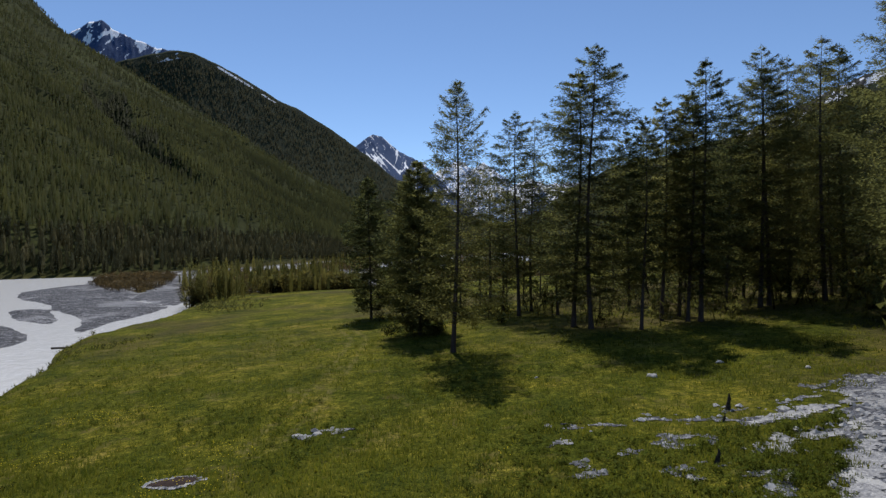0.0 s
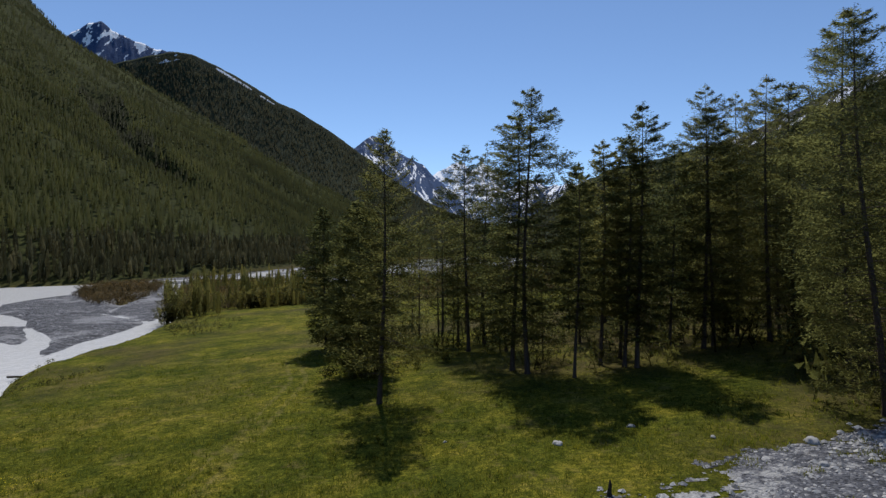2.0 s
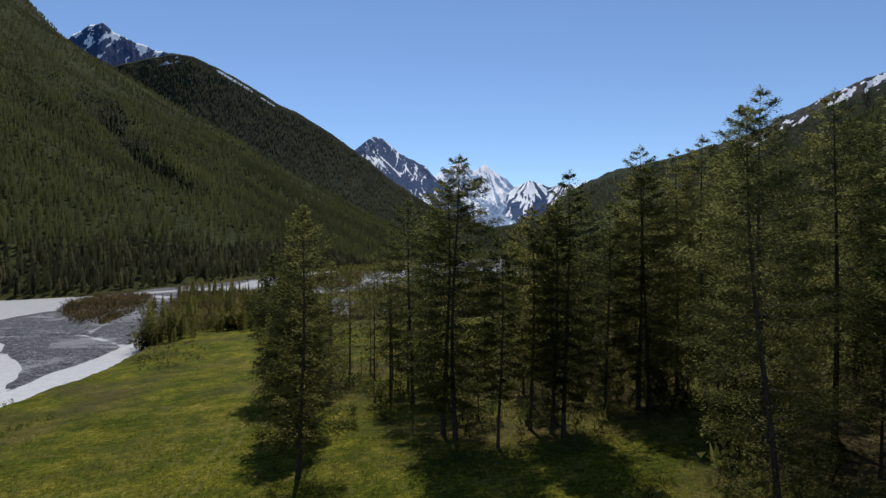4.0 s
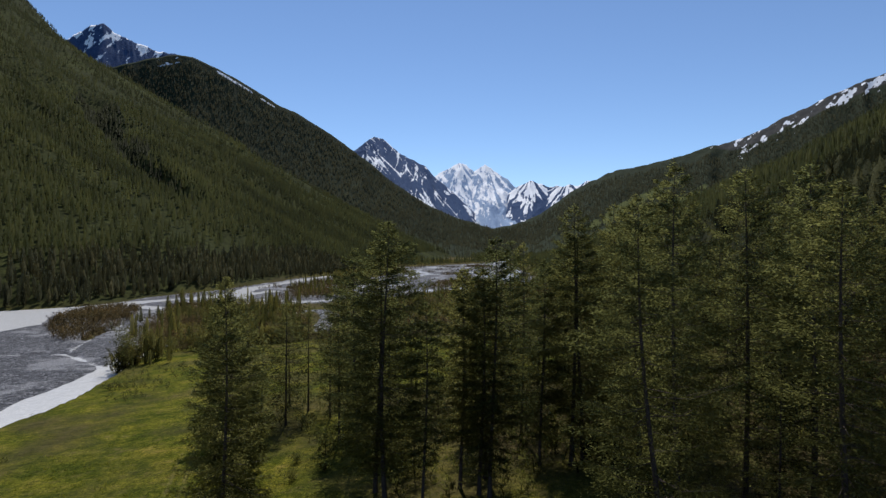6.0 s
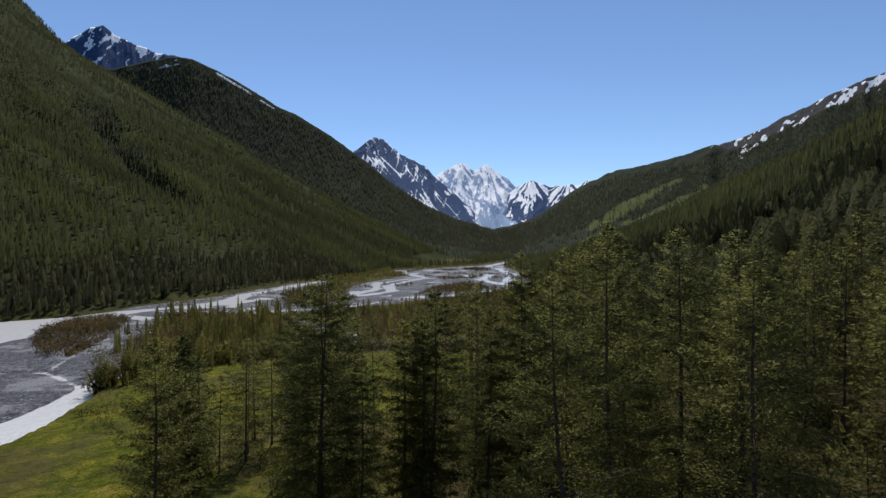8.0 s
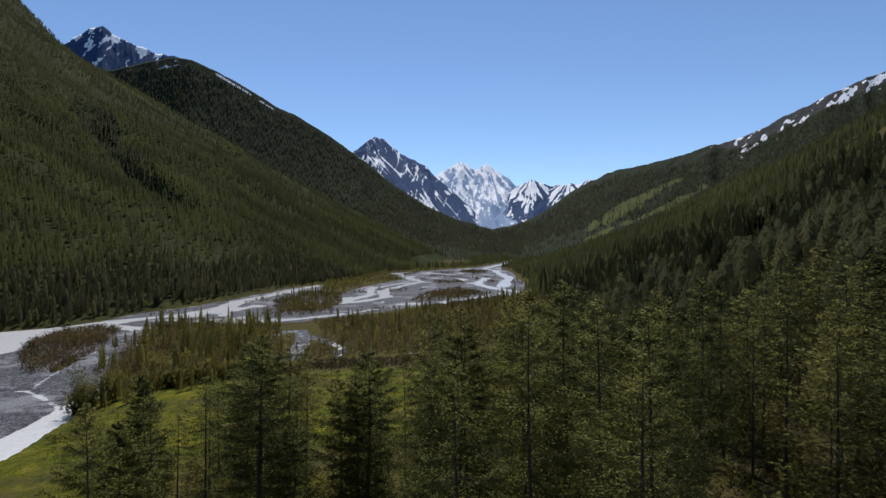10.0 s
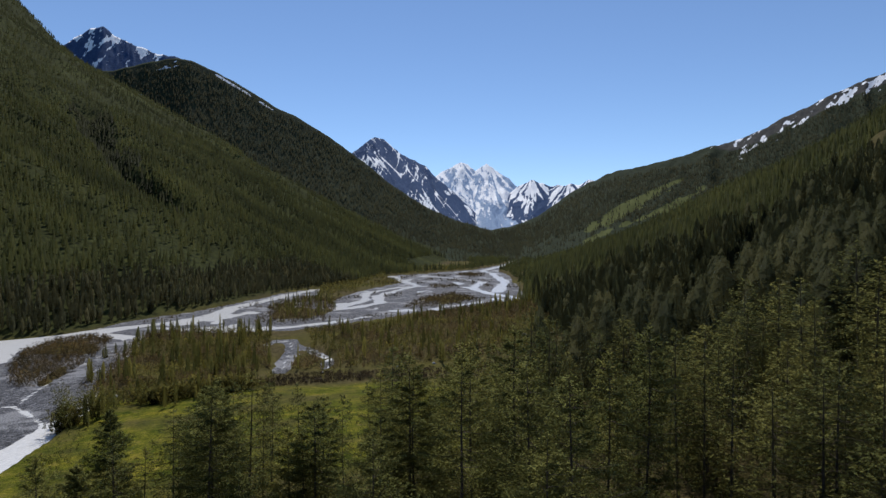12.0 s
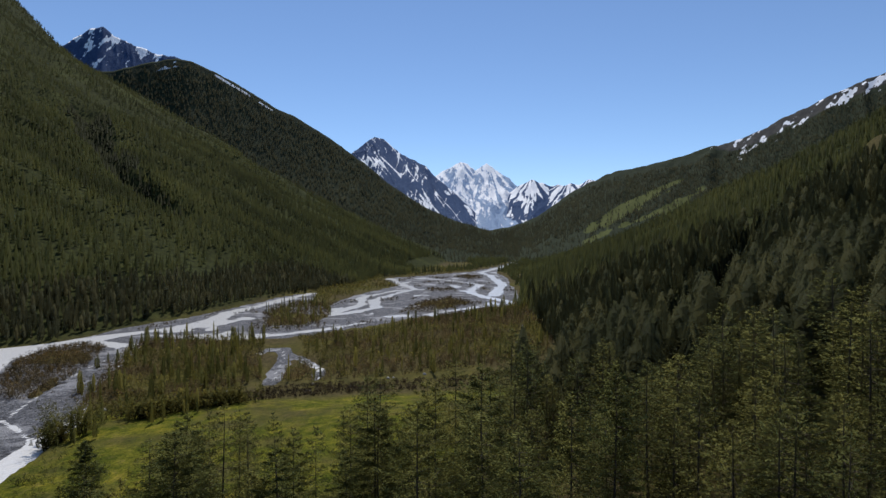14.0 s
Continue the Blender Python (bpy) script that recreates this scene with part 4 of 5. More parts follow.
def bushy_larch(seed, h, base, reach, rings, sides, sprays, size, slim=0.2, body=0.66):
    """A farther larch: the lumpy inner mass of its branches, with loose sprays all round it."""
    rng = np.random.default_rng(seed)
    pieces = [triangles(*tube([(0, 0, -0.5), (0, 0, 0.5 * h), (0, 0, h)], [0.009 * h, 0.006 * h, 0.01], 3))]

    def width(u):
        return reach * np.sin(np.minimum(1.0, (1.02 - u) / 0.78) * np.pi / 2) ** 0.75 * (0.62 + 0.38 * step(0.0, 0.22, u))

    u = np.linspace(0.02, 0.97, rings)[:, None] + rng.normal(0, 0.25 / rings, (rings, sides))
    a = np.arange(sides) * 2 * np.pi / sides + rng.normal(0, 0.2, (rings, sides)) + np.arange(rings)[:, None] * 0.5
    r = body * width(u) * rng.uniform(0.7, 1.25, (rings, sides))
    z = h * (base + (1 - base) * u)
    pieces.append(triangles(np.stack([r * np.cos(a), r * np.sin(a), z], -1).reshape(-1, 3), grid_faces(rings, sides, wrap=True)))
    u = rng.uniform(0, 1, sprays) ** 1.15
    r = width(u) * rng.uniform(0.55, 1.15, sprays)
    a = rng.uniform(0, 6.28, sprays)
    c = np.stack([r * np.cos(a), r * np.sin(a), h * (base + (0.98 - base) * u) - 0.08 * r], -1)
    d = np.stack([np.cos(a) + rng.normal(0, 0.6, sprays), np.sin(a) + rng.normal(0, 0.6, sprays), rng.normal(0.0, 0.3, sprays) + 0.5 * u], -1)
    d /= np.linalg.norm(d, axis=1, keepdims=True)
    w = np.cross(d, rng.normal(0, 1, (sprays, 3)))
    w /= np.linalg.norm(w, axis=1, keepdims=True)
    ln = size * rng.uniform(0.6, 1.3, (sprays, 1))
    pieces.append((np.stack([c - d * ln * 0.4 + w * ln * slim, c - d * ln * 0.4 - w * ln * slim, c + d * ln * 0.6], 1).reshape(-1, 3), np.arange(sprays * 3).reshape(-1, 3)))
    return join(pieces)


NEARER = [bushy_larch(140 + k, h, b, r, 8, 7, 420, 0.76, 0.22, 0.68) for k, (h, b, r) in enumerate(((21, 0.12, 4.6), (23, 0.16, 4.3), (19, 0.1, 4.7), (16, 0.06, 4.0), (24, 0.18, 4.6)))]
MID = [bushy_larch(40 + k, h, b, r, 7, 7, 130, 1.0, 0.25, 0.7) for k, (h, b, r) in enumerate(((21, 0.1, 4.2), (23, 0.14, 4.0), (19, 0.08, 4.3), (16, 0.06, 3.6), (24, 0.16, 4.1)))]
rest = near[THINGS:]
hx, hy = jittered(70, 420, 60, 470, 8.2)
ok = (hx > np.interp(hy, *FOOT_RIGHT) - 6) & (hx - 43 < 0.78 * (hy + 25)) & ((hy > 215) | (hx > 165)) & (fbm(hx, hy, 45, 3, 73) > -0.42)
mx, my = np.concatenate([wx[rest], hx[ok]]), np.concatenate([wy[rest], hy[ok]])
bare = from_line(mx, my, SPUR) + 4 * fbm(mx, my, 20, 2, 75) < 8
mx, my = mx[~bare], my[~bare]
# trees near the ravine line get needles with its shade in their colour
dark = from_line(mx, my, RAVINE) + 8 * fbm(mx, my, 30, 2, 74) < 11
close = np.hypot(mx - 40, my) < 275
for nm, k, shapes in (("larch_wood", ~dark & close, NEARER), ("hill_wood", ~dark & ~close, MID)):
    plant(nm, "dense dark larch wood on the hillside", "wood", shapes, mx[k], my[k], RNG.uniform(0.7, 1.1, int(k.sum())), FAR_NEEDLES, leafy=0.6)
plant("ravine_wood", "larches in a hillside ravine, its shade put into their colour", "wood", MID, mx[dark], my[dark], RNG.uniform(0.75, 1.05, int(dark.sum())), HOLLOW_NEEDLES)


def spires(name, label, x, y, z, h, tiers, sides, material):
    """Distant conifers, each of a few ragged tiers."""
    n = len(x)
    vs = np.zeros((n, tiers, sides + 1, 3))
    ang = np.arange(sides) * 2 * np.pi / sides
    for t in range(tiers):
        lo, hi = 0.1 + 0.72 * t / tiers, min(1.0, 0.1 + 0.72 * t / tiers + (0.62 if tiers > 1 else 0.9))
        if t == tiers - 1:
            hi = 1.0
        r = (0.17 - 0.08 * t / max(1, tiers - 1)) * h[:, None] * RNG.uniform(0.55, 1.35, (n, sides))
        a = ang[None] + RNG.uniform(0, 6.28, (n, 1))
        vs[:, t, 0] = np.stack([x + RNG.normal(0, 0.02, n) * h, y, z + hi * h], -1)
        vs[:, t, 1:, 0] = x[:, None] + r * np.cos(a)
        vs[:, t, 1:, 1] = y[:, None] + r * np.sin(a)
        vs[:, t, 1:, 2] = z[:, None] + h[:, None] * (lo + RNG.uniform(-0.06, 0.05, (n, sides)))
    k = np.arange(sides)
    f = np.stack([0 * k, 1 + k, 1 + (k + 1) % sides], -1)
    f = (f[None] + (np.arange(n * tiers) * (sides + 1))[:, None, None]).reshape(-1, 3)
    ns = vs - np.stack([x, y, 0 * z], -1)[:, None, None]
    ns[..., :2] /= (0.22 * h)[:, None, None, None]
    ns[..., 2] = 0.9
    ns += RNG.normal(0, 0.09, (n, 1, 1, 3))
    ob = make(name, vs.reshape(-1, 3), f, material, normals=ns.reshape(-1, 3))
    each_one(ob, np.repeat(RNG.uniform(0, 1, n), tiers * (sides + 1)))
    return tagged(ob, label, "wood", kind="stuff")


# left slope, thick at its foot and thinner in strips higher up
lx, ly = jittered(-1150, 60, 200, 1580, 4.6)
d = np.interp(ly, *FOOT_LEFT) - lx
ok = (d > -18) & ((braid_depth(lx, ly) > 4) | (d > 0)) & ((d > -4) | (ly > 330)) & (-lx < 0.76 * ly + 30) & (RNG.uniform(0, 1, len(d)) < np.where(d < 45, 0.95, np.clip(0.62 + 0.75 * fbm(lx * 0.3, ly, 60, 3, 81), 0.16, 0.95)) * np.where(ly > 900, 0.62, 1.0))
CLEARING = [(-5, 1030), (95, 1225), (80, 1600), (-10, 1560), (-48, 1120)]
ok &= outside(lx, ly, CLEARING) > 0
lx, ly, d = lx[ok], ly[ok], d[ok]
foot = (d < 55) & (ly < 760)
FOOT = [bushy_larch(45 + k, h, 0.08, r_, 6, 5, 22, 1.2, 0.22, 0.75) for k, (h, r_) in enumerate(((12, 1.9), (14, 1.8), (10.5, 1.9), (13, 1.6)))]
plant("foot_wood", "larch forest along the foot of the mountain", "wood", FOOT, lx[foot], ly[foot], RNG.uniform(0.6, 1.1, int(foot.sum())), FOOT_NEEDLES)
lx, ly, d = lx[~foot], ly[~foot], d[~foot]
# trees near the gully line get the darker needles
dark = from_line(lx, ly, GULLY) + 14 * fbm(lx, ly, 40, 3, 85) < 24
for nm, lab, k, mat in (("slope_wood", "larch forest covering the mountain slope", ~dark, SPIRE), ("gully_wood", "darker trees in a gully of the mountain slope", dark, HOLLOW_NEEDLES)):
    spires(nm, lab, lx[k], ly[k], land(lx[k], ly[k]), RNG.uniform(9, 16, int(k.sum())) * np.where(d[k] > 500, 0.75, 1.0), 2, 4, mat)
# right slope beyond the near hillside, and the flats at the valley's end
rx, ry = jittered(60, 900, 430, 1350, 7.2)
d = rx - np.interp(ry, *FOOT_RIGHT)
ok = (d > -4) & (from_line(rx, ry, SPUR) + 4 * fbm(rx, ry, 20, 2, 75) > 8) & (rx - 43 < 0.76 * ry) & (RNG.uniform(0, 1, len(d)) < np.clip(0.75 + 0.7 * fbm(rx, ry, 80, 3, 82), 0.15, 0.95))
rx, ry = rx[ok], ry[ok]
spires("hillside_wood", "larch forest on the far hillside", rx, ry, land(rx, ry), RNG.uniform(11, 20, len(rx)), 2, 4, SPIRE)
vx, vy = jittered(-60, 420, 470, 2000, 9)
ok = (braid_depth(vx, vy) > np.where(vx > 70, 3, 14)) & ((vy > 950) | (vx > 85)) & (vx < np.interp(vy, *FOOT_RIGHT) + 4) & (RNG.uniform(0, 1, len(vx)) < np.clip(0.7 + 0.9 * fbm(vx, vy, 120, 3, 83), 0.0, 0.95)) & (np.interp(vy, *FOOT_LEFT) - vx < 4) & (outside(vx, vy, CLEARING) > 0)
vx, vy = vx[ok], vy[ok]
spires("valley_wood", "larch wood at the head of the valley", vx, vy, land(vx, vy), RNG.uniform(10, 17, len(vx)), 2, 5, SPIRE)
for nm, (MX, MY, MZ, MS, MC), number, top in (("ridge_wood", BACK_LEFT, 13000, 0.99), ("mountain_wood", BACK_RIGHT, 14000, 0.9)):
    r, c = MS.shape
    u, w = RNG.uniform(0, 1, number) ** 0.9 * top * (r - 1) / 1.25 * 1.12, RNG.uniform(0, c - 1.01, number)
    i, j = np.minimum(u.astype(int), r - 2), w.astype(int)
    fu, fw = u - i, w - j
    P = [M[i, j] * (1 - fu) * (1 - fw) + M[i + 1, j] * fu * (1 - fw) + M[i, j + 1] * (1 - fu) * fw + M[i + 1, j + 1] * fu * fw for M in (MX, MY, MZ, MC)]
    ok = fbm(P[0], P[1] * 0.6, 150, 3, 84) > (-0.9 if nm == "ridge_wood" else -0.5)
    ok &= P[3] < RNG.uniform(0.3, 1.15, len(ok))
    spires(nm, "distant larch forest on the mountain", P[0][ok], P[1][ok], P[2][ok], RNG.uniform(9, 15, int(ok.sum())), 1, 4, RIDGE)


# ---------------------------------------------------------------- shrubs and undergrowth
def shrub_shape(seed, h, w, sprays, size):
    """A multi-stemmed bush about h high and w wide."""
    rng = np.random.default_rng(seed)
    stems = 7
    a = rng.uniform(0, 6.28, stems)
    tip = np.stack([np.cos(a) * w * 0.5 * rng.uniform(0.2, 0.95, stems), np.sin(a) * w * 0.5 * rng.uniform(0.2, 0.95, stems), h * rng.uniform(0.6, 1.0, stems)], -1)
    k = rng.integers(0, stems, sprays)
    t = rng.uniform(0.15, 1.05, sprays) ** 0.7
    c = tip[k] * t[:, None] ** np.array([0.8, 0.8, 1.0]) + rng.normal(0, 1, (sprays, 3)) * np.array([0.13 * w, 0.13 * w, 0.07 * h])
    c[:, 2] = np.maximum(c[:, 2], 0.06 * h)
    dv = rng.normal(0, 0.6, (sprays, 3)) + [0, 0, 0.7]
    dv /= np.linalg.norm(dv, axis=1, keepdims=True)
    wv = np.cross(dv, rng.normal(0, 1, (sprays, 3)))
    wv /= np.linalg.norm(wv, axis=1, keepdims=True)
    ln = size * rng.uniform(0.6, 1.4, (sprays, 1))
    v = np.stack([c - dv * ln * 0.4 + wv * ln * 0.28, c - dv * ln * 0.4 - wv * ln * 0.28, c + dv * ln * 0.6], 1).reshape(-1, 3)
    sticks = []
    for p in tip[:1]:
        sticks.append(triangles(*tube([(0, 0, -0.1), p * 0.5 * [0.7, 0.7, 1], p], [0.035, 0.025, 0.01], 3)))
    sv, sf = join(sticks)
    return join([(v, np.arange(sprays * 3).reshape(-1, 3)), (sv, sf)])


BUSH = [shrub_shape(60 + k, 1.0, 1.2, 29, 0.26) for k in range(5)]
SPROUT = [shrub_shape(66 + k, 1.0, 1.2, 22, 0.3) for k in range(3)]
POLE = [bushy_larch(50 + k, 10.0, 0.06, 1.3, 6, 5, 64, 0.6, 0.16, 0.4) for k in range(4)]
SHRUB_A = [(-76, 184), (-80, 196), (-92, 212), (-105, 240), (-118, 290), (-126, 326), (-108, 334), (-62, 332), (-47, 293), (-36, 250), (-30, 232), (-38, 204), (-45, 187), (-55, 174), (-66, 166)]
SHRUB_B = [(-30, 300), (-42, 338), (-28, 350), (0, 372), (30, 425), (66, 478), (105, 510), (100, 336), (86, 270), (44, 248), (-8, 228), (-28, 226), (-24, 262)]
FLAT_C = [(-120, 540), (-60, 620), (-62, 720), (-60, 900), (0, 960), (60, 1080), (100, 1250), (0, 1250), (-50, 960), (-95, 745), (-128, 620)]


def spread(poly, cell, thin=0.0, seed=90):
    p = np.array(poly)
    x, y = jittered(p[:, 0].min(), p[:, 0].max(), p[:, 1].min(), p[:, 1].max(), cell)
    k = (outside(x, y, poly) + 0.8 * cell * fbm(x, y, 14, 2, seed) < -0.5) & (fbm(x, y, 16, 3, seed + 1) > thin)
    for line, width in POOLS:
        k &= from_line(x, y, line) > width
    return x[k], y[k]


ax, ay = spread(SHRUB_A, 1.9, -0.6)
bx, by = spread(SHRUB_B, 2.1, -0.7, 91)
sx, sy = np.concatenate([ax, bx]), np.concatenate([ay, by])
brown = fbm(sx, sy, 22, 3, 92) + 0.12 * (sx > -20) + 0.25 * RNG.uniform(-1, 1, len(sx)) > 0.02
plant("willow_scrub", "yellow-green willow scrub on the river flats", "shrubs", BUSH, sx[~brown], sy[~brown], 0.8 + 2.8 * RNG.uniform(0, 1, int((~brown).sum())) ** 2.2, WILLOW)
plant("brown_scrub", "brown budding willow scrub on the river flats", "shrubs", BUSH, sx[brown], sy[brown], 0.8 + 3.0 * RNG.uniform(0, 1, int(brown.sum())) ** 2, BROWN_WILLOW)
ix, iy = spread(ISLAND, 2.0, -0.5, 93)
RNG = np.random.default_rng(78)
isl = [spread(p, 3.2, -0.4, 94) for p in FAR_ISLANDS]
gx2, gy2 = jittered(-150, 150, 330, 980, 4.2)
k = (braid_depth(gx2, gy2) < -4) & (fbm(gx2, gy2 * 0.6, 34, 3, 88) > 0.16) & (bed(gx2, gy2) > river_level(gy2) + 0.15)
isl.append((gx2[k], gy2[k]))
fx, fy = np.concatenate([p[0] for p in isl]), np.concatenate([p[1] for p in isl])
ox, oy = np.concatenate([ix, fx]), np.concatenate([iy, fy])
plant("island_scrub", "brown-green scrub on the gravel islands", "shrubs", SPROUT, ox, oy, RNG.uniform(1.2, 3.4, len(ox)), BROWN_WILLOW, z=bed(ox, oy))
cx, cy = (np.concatenate(p) for p in zip(spread(FLAT_C, 6.0, -0.25, 95), spread(GREEN_FLAT, 5.5, -0.2, 85)))
k = (braid_depth(cx, cy) > 2) | (outside(cx, cy, GREEN_FLAT) < -3)
plant("yellow_scrub", "low yellowish scrub along the far bank", "shrubs", BUSH, cx[k], cy[k], RNG.uniform(2, 4.5, int(k.sum())), WILLOW)
# young larches among the scrub
RNG = np.random.default_rng(79)
pa, pb, pc = spread(SHRUB_A, 7.2, 0.0, 96), spread(SHRUB_B, 7.4, 0.0, 97), spread(FAR_ISLANDS[0], 6.5, -0.4, 98)
px, py = np.concatenate([pa[0], pb[0], pc[0]]), np.concatenate([pa[1], pb[1], pc[1]])
plant("young_larches", "young larches rising from the scrub", "young trees", POLE, px, py, 0.35 + 0.75 * RNG.uniform(0, 1, len(px)) ** 2, YOUNG, z=np.maximum(land(px, py), bed(px, py)))
# the dark belt where the far meadow ends, and the bushes on the river bank
bel = np.array([(-63, 153), (-55, 164), (-45, 177), (-31, 189), (-14, 196), (5, 203), (24, 208), (54, 220), (74, 238)], float)
t = RNG.uniform(0, len(bel) - 1.001, 1000)
q = bel[t.astype(int)] + (bel[t.astype(int) + 1] - bel[t.astype(int)]) * (t % 1)[:, None] + RNG.normal(0, 2.0, (1000, 2)) + [0, 2]
n = 1700
tt = RNG.uniform(2.2, len(bel) - 1.001, n)
q2 = bel[tt.astype(int)] + (bel[tt.astype(int) + 1] - bel[tt.astype(int)]) * (tt % 1)[:, None]
q2 = q2 + np.stack([-0.3 * np.ones(n), np.ones(n)], -1) * (3 + RNG.uniform(0, 1, n) * np.interp(tt, [2.2, 4, 6, 8], [6, 19, 18, 8]))[:, None]
plant("dark_scrub", "low dark brown leafless scrub along the meadow's far edge", "shrubs", BUSH, q2[:, 0], q2[:, 1], RNG.uniform(0.6, 1.5, n), EDGE_TWIGS)
green = (t < 3.4) & (fbm(q[:, 0], q[:, 1], 9, 3, 89) > -0.3)
plant("edge_willows", "yellow-green willow bushes where the meadow meets the river", "shrubs", BUSH, q[green][:, 0], q[green][:, 1], 1.2 + 5.2 * RNG.uniform(0, 1, int(green.sum())) ** 2, WILLOW)
CLUMP = [shrub_shape(90 + k, 10.0, 6.6, 560, 0.55) for k in range(3)]
CONES = [bushy_larch(93 + k, 10.0, 0.03, 2.0, 6, 6, 110, 0.6, 0.2, 0.5) for k in range(3)]
kx, ky = np.array([-62.0, -60.0, -57.5, -63.5, -54.0, -60.5, -50.0]), np.array([157.0, 152.5, 158.0, 162.0, 165.0, 168.0, 172.0])
plant("bank_trees", "round young larches and willows in a clump on the river bank", "young trees", CLUMP, kx, ky, np.array([1.15, 0.85, 0.95, 0.75, 0.6, 0.8, 0.55]), YOUNG)
ex, ey = spread([(-60, 150), (-56, 141), (-51, 127), (-41, 111), (-34, 113), (-36, 131), (-42, 150), (-47, 166)], 1.9, -0.1, 84)
plant("meadow_scrub", "low brown and olive scrub where the meadow slopes to the river", "shrubs", BUSH, ex, ey, 0.3 + 1.1 * RNG.uniform(0, 1, len(ex)) ** 2, UNDER)
ex, ey = spread([(-60, 158), (-56, 150), (-47, 156), (-38, 168), (-30, 184), (-42, 186), (-54, 172)], 4.0, -0.15, 83)
plant("bank_larches", "young larches crowding the river end of the meadow", "young trees", CONES, ex, ey, RNG.uniform(0.35, 0.95, len(ex)), YOUNG)
ya, yb = spread(SHRUB_A, 7.0, -0.1, 87), spread(SHRUB_B, 9.0, 0.0, 86)
kx, ky = np.concatenate([ya[0], yb[0]]), np.concatenate([ya[1], yb[1]])
plant("flat_trees", "broad young larches among the scrub", "young trees", CONES, kx, ky, RNG.uniform(0.4, 1.0, len(kx)), YOUNG)
by_ = RNG.uniform(64, 178, 200)
bx_ = np.interp(by_, *BANK) + np.abs(RNG.normal(0, 1.6, 200)) + 1.5
clump = fbm(bx_, by_, 12, 2, 99) > 0.1
plant("bank_scrub", "low brown-green bushes along the river bank", "shrubs", BUSH, bx_[clump], by_[clump], 0.25 + 0.8 * RNG.uniform(0, 1, int(clump.sum())) ** 2, UNDER)
# dark tufts and low bushes where the meadow drops to the river
t = RNG.uniform(0, 1, 46)
tx, ty = np.concatenate([-41 + 3.2 * t[:34], -50.5 + 7.5 * t[34:]]), np.concatenate([70.5 + 9 * t[:34], 125 + 1.5 * t[34:]])
tx, ty = tx + RNG.normal(0, 0.8, 46), ty + RNG.normal(0, 0.7, 46)
plant("bank_tufts", "dark low tufts and bushes at the meadow's river side", "shrubs", BUSH, tx, ty, np.concatenate([RNG.uniform(0.35, 0.8, 34), RNG.uniform(0.8, 1.8, 12)]), UNDER)
ux, uy = jittered(-22, 90, 40, 125, 2.9)
k = (outside(ux, uy, NEAR_WOOD) + 3 * fbm(ux, uy, 10, 2, 100) < 2.5) & (fbm(ux, uy, 12, 3, 101) > -0.22) & ~((uy < 46) & (ux < 30))
plant("undergrowth", "dark bushes under the larches", "shrubs", BUSH, ux[k], uy[k], 0.6 + (2.6 + 1.4 * step(26, 36, ux[k])) * RNG.uniform(0, 1, int(k.sum())) ** 1.5, UNDER)
# low bushes round the lone trees' feet
for k, (x, y, s) in enumerate(((-4.6, 62.5, 1.6), (0.4, 63.0, 1.2), (4.0, 66.0, 1.5), (-7.5, 80.0, 1.3), (3.4, 72.0, 1.4), (7.4, 68.5, 1.1))):
    ob = make("bush", *shrub_shape(110 + k, s, s * 1.5, 420, 0.22), UNDER)
    ob.location = (x, y, float(land(x, y)))
    tagged(ob, "low dark green bush on the meadow", "bush", "bushes on the meadow")


# ---------------------------------------------------------------- dry stream bed, stones and small things on the meadow
DRY_MAIN = [(14.1, 20.1), (15.1, 21.9), (16.7, 23.4), (16.7, 24.1), (18, 25.9), (19.5, 26.7), (19.3, 28.1), (20.5, 29.8), (22.2, 31.2), (22.5, 33.4), (23.5, 35.2), (26.3, 36), (29, 35.7),
            (30.1, 36.4), (32, 37.4), (35.5, 38.3), (45, 38.8), (62, 33), (64, 15), (50, 12), (36, 14), (24, 12.5), (16, 15), (14.2, 18)]
SILT_LINES = [([(15.8, 28.8), (17.7, 29.5), (20.2, 30.3), (22.1, 31.1)], 0.25), ([(14.5, 25.6), (16.4, 26.3), (18.3, 26.8), (21, 27.6), (24.1, 28)], 0.4),
              ([(14.7, 19.8), (16.3, 22.2), (18.4, 24.7), (19.9, 26.1)], 0.55), ([(18.4, 21.6), (21.1, 24.7), (24.8, 26.4)], 0.15), ([(15.8, 31.6), (16.8, 31.2)], 0.1)]
STREAKS = [([(6.4, 30.8), (7.6, 30.2), (9.4, 30.2)], 0.12), ([(11, 30.6), (12.7, 30), (14.2, 29.6)], 0.22), ([(10.9, 28), (11.7, 27.5), (12.7, 27.3)], 0.15), ([(10.5, 26.6), (11.5, 26.4), (12.5, 26.9)], 0.12),
           ([(6.2, 28.1), (7, 27.7)], 0.1), ([(8.2, 26.1), (9.3, 26.3)], 0.15), ([(6.5, 25.5), (6.8, 24.6), (6.3, 23.8)], 0.2), ([(10.1, 23.5), (10.8, 23.9), (11.5, 24.2)], 0.15),
           ([(12.9, 22.9), (14, 22.8), (14.6, 22.5)], 0.3), ([(21.7, 34.5), (23.9, 34.6)], 0.3), ([(18.6, 31.7), (21, 32.4)], 0.15), ([(12, 21.1), (13.3, 21.7)], 0.25), ([(-6.5, 32.1), (-4.9, 32.6)], 0.3)]


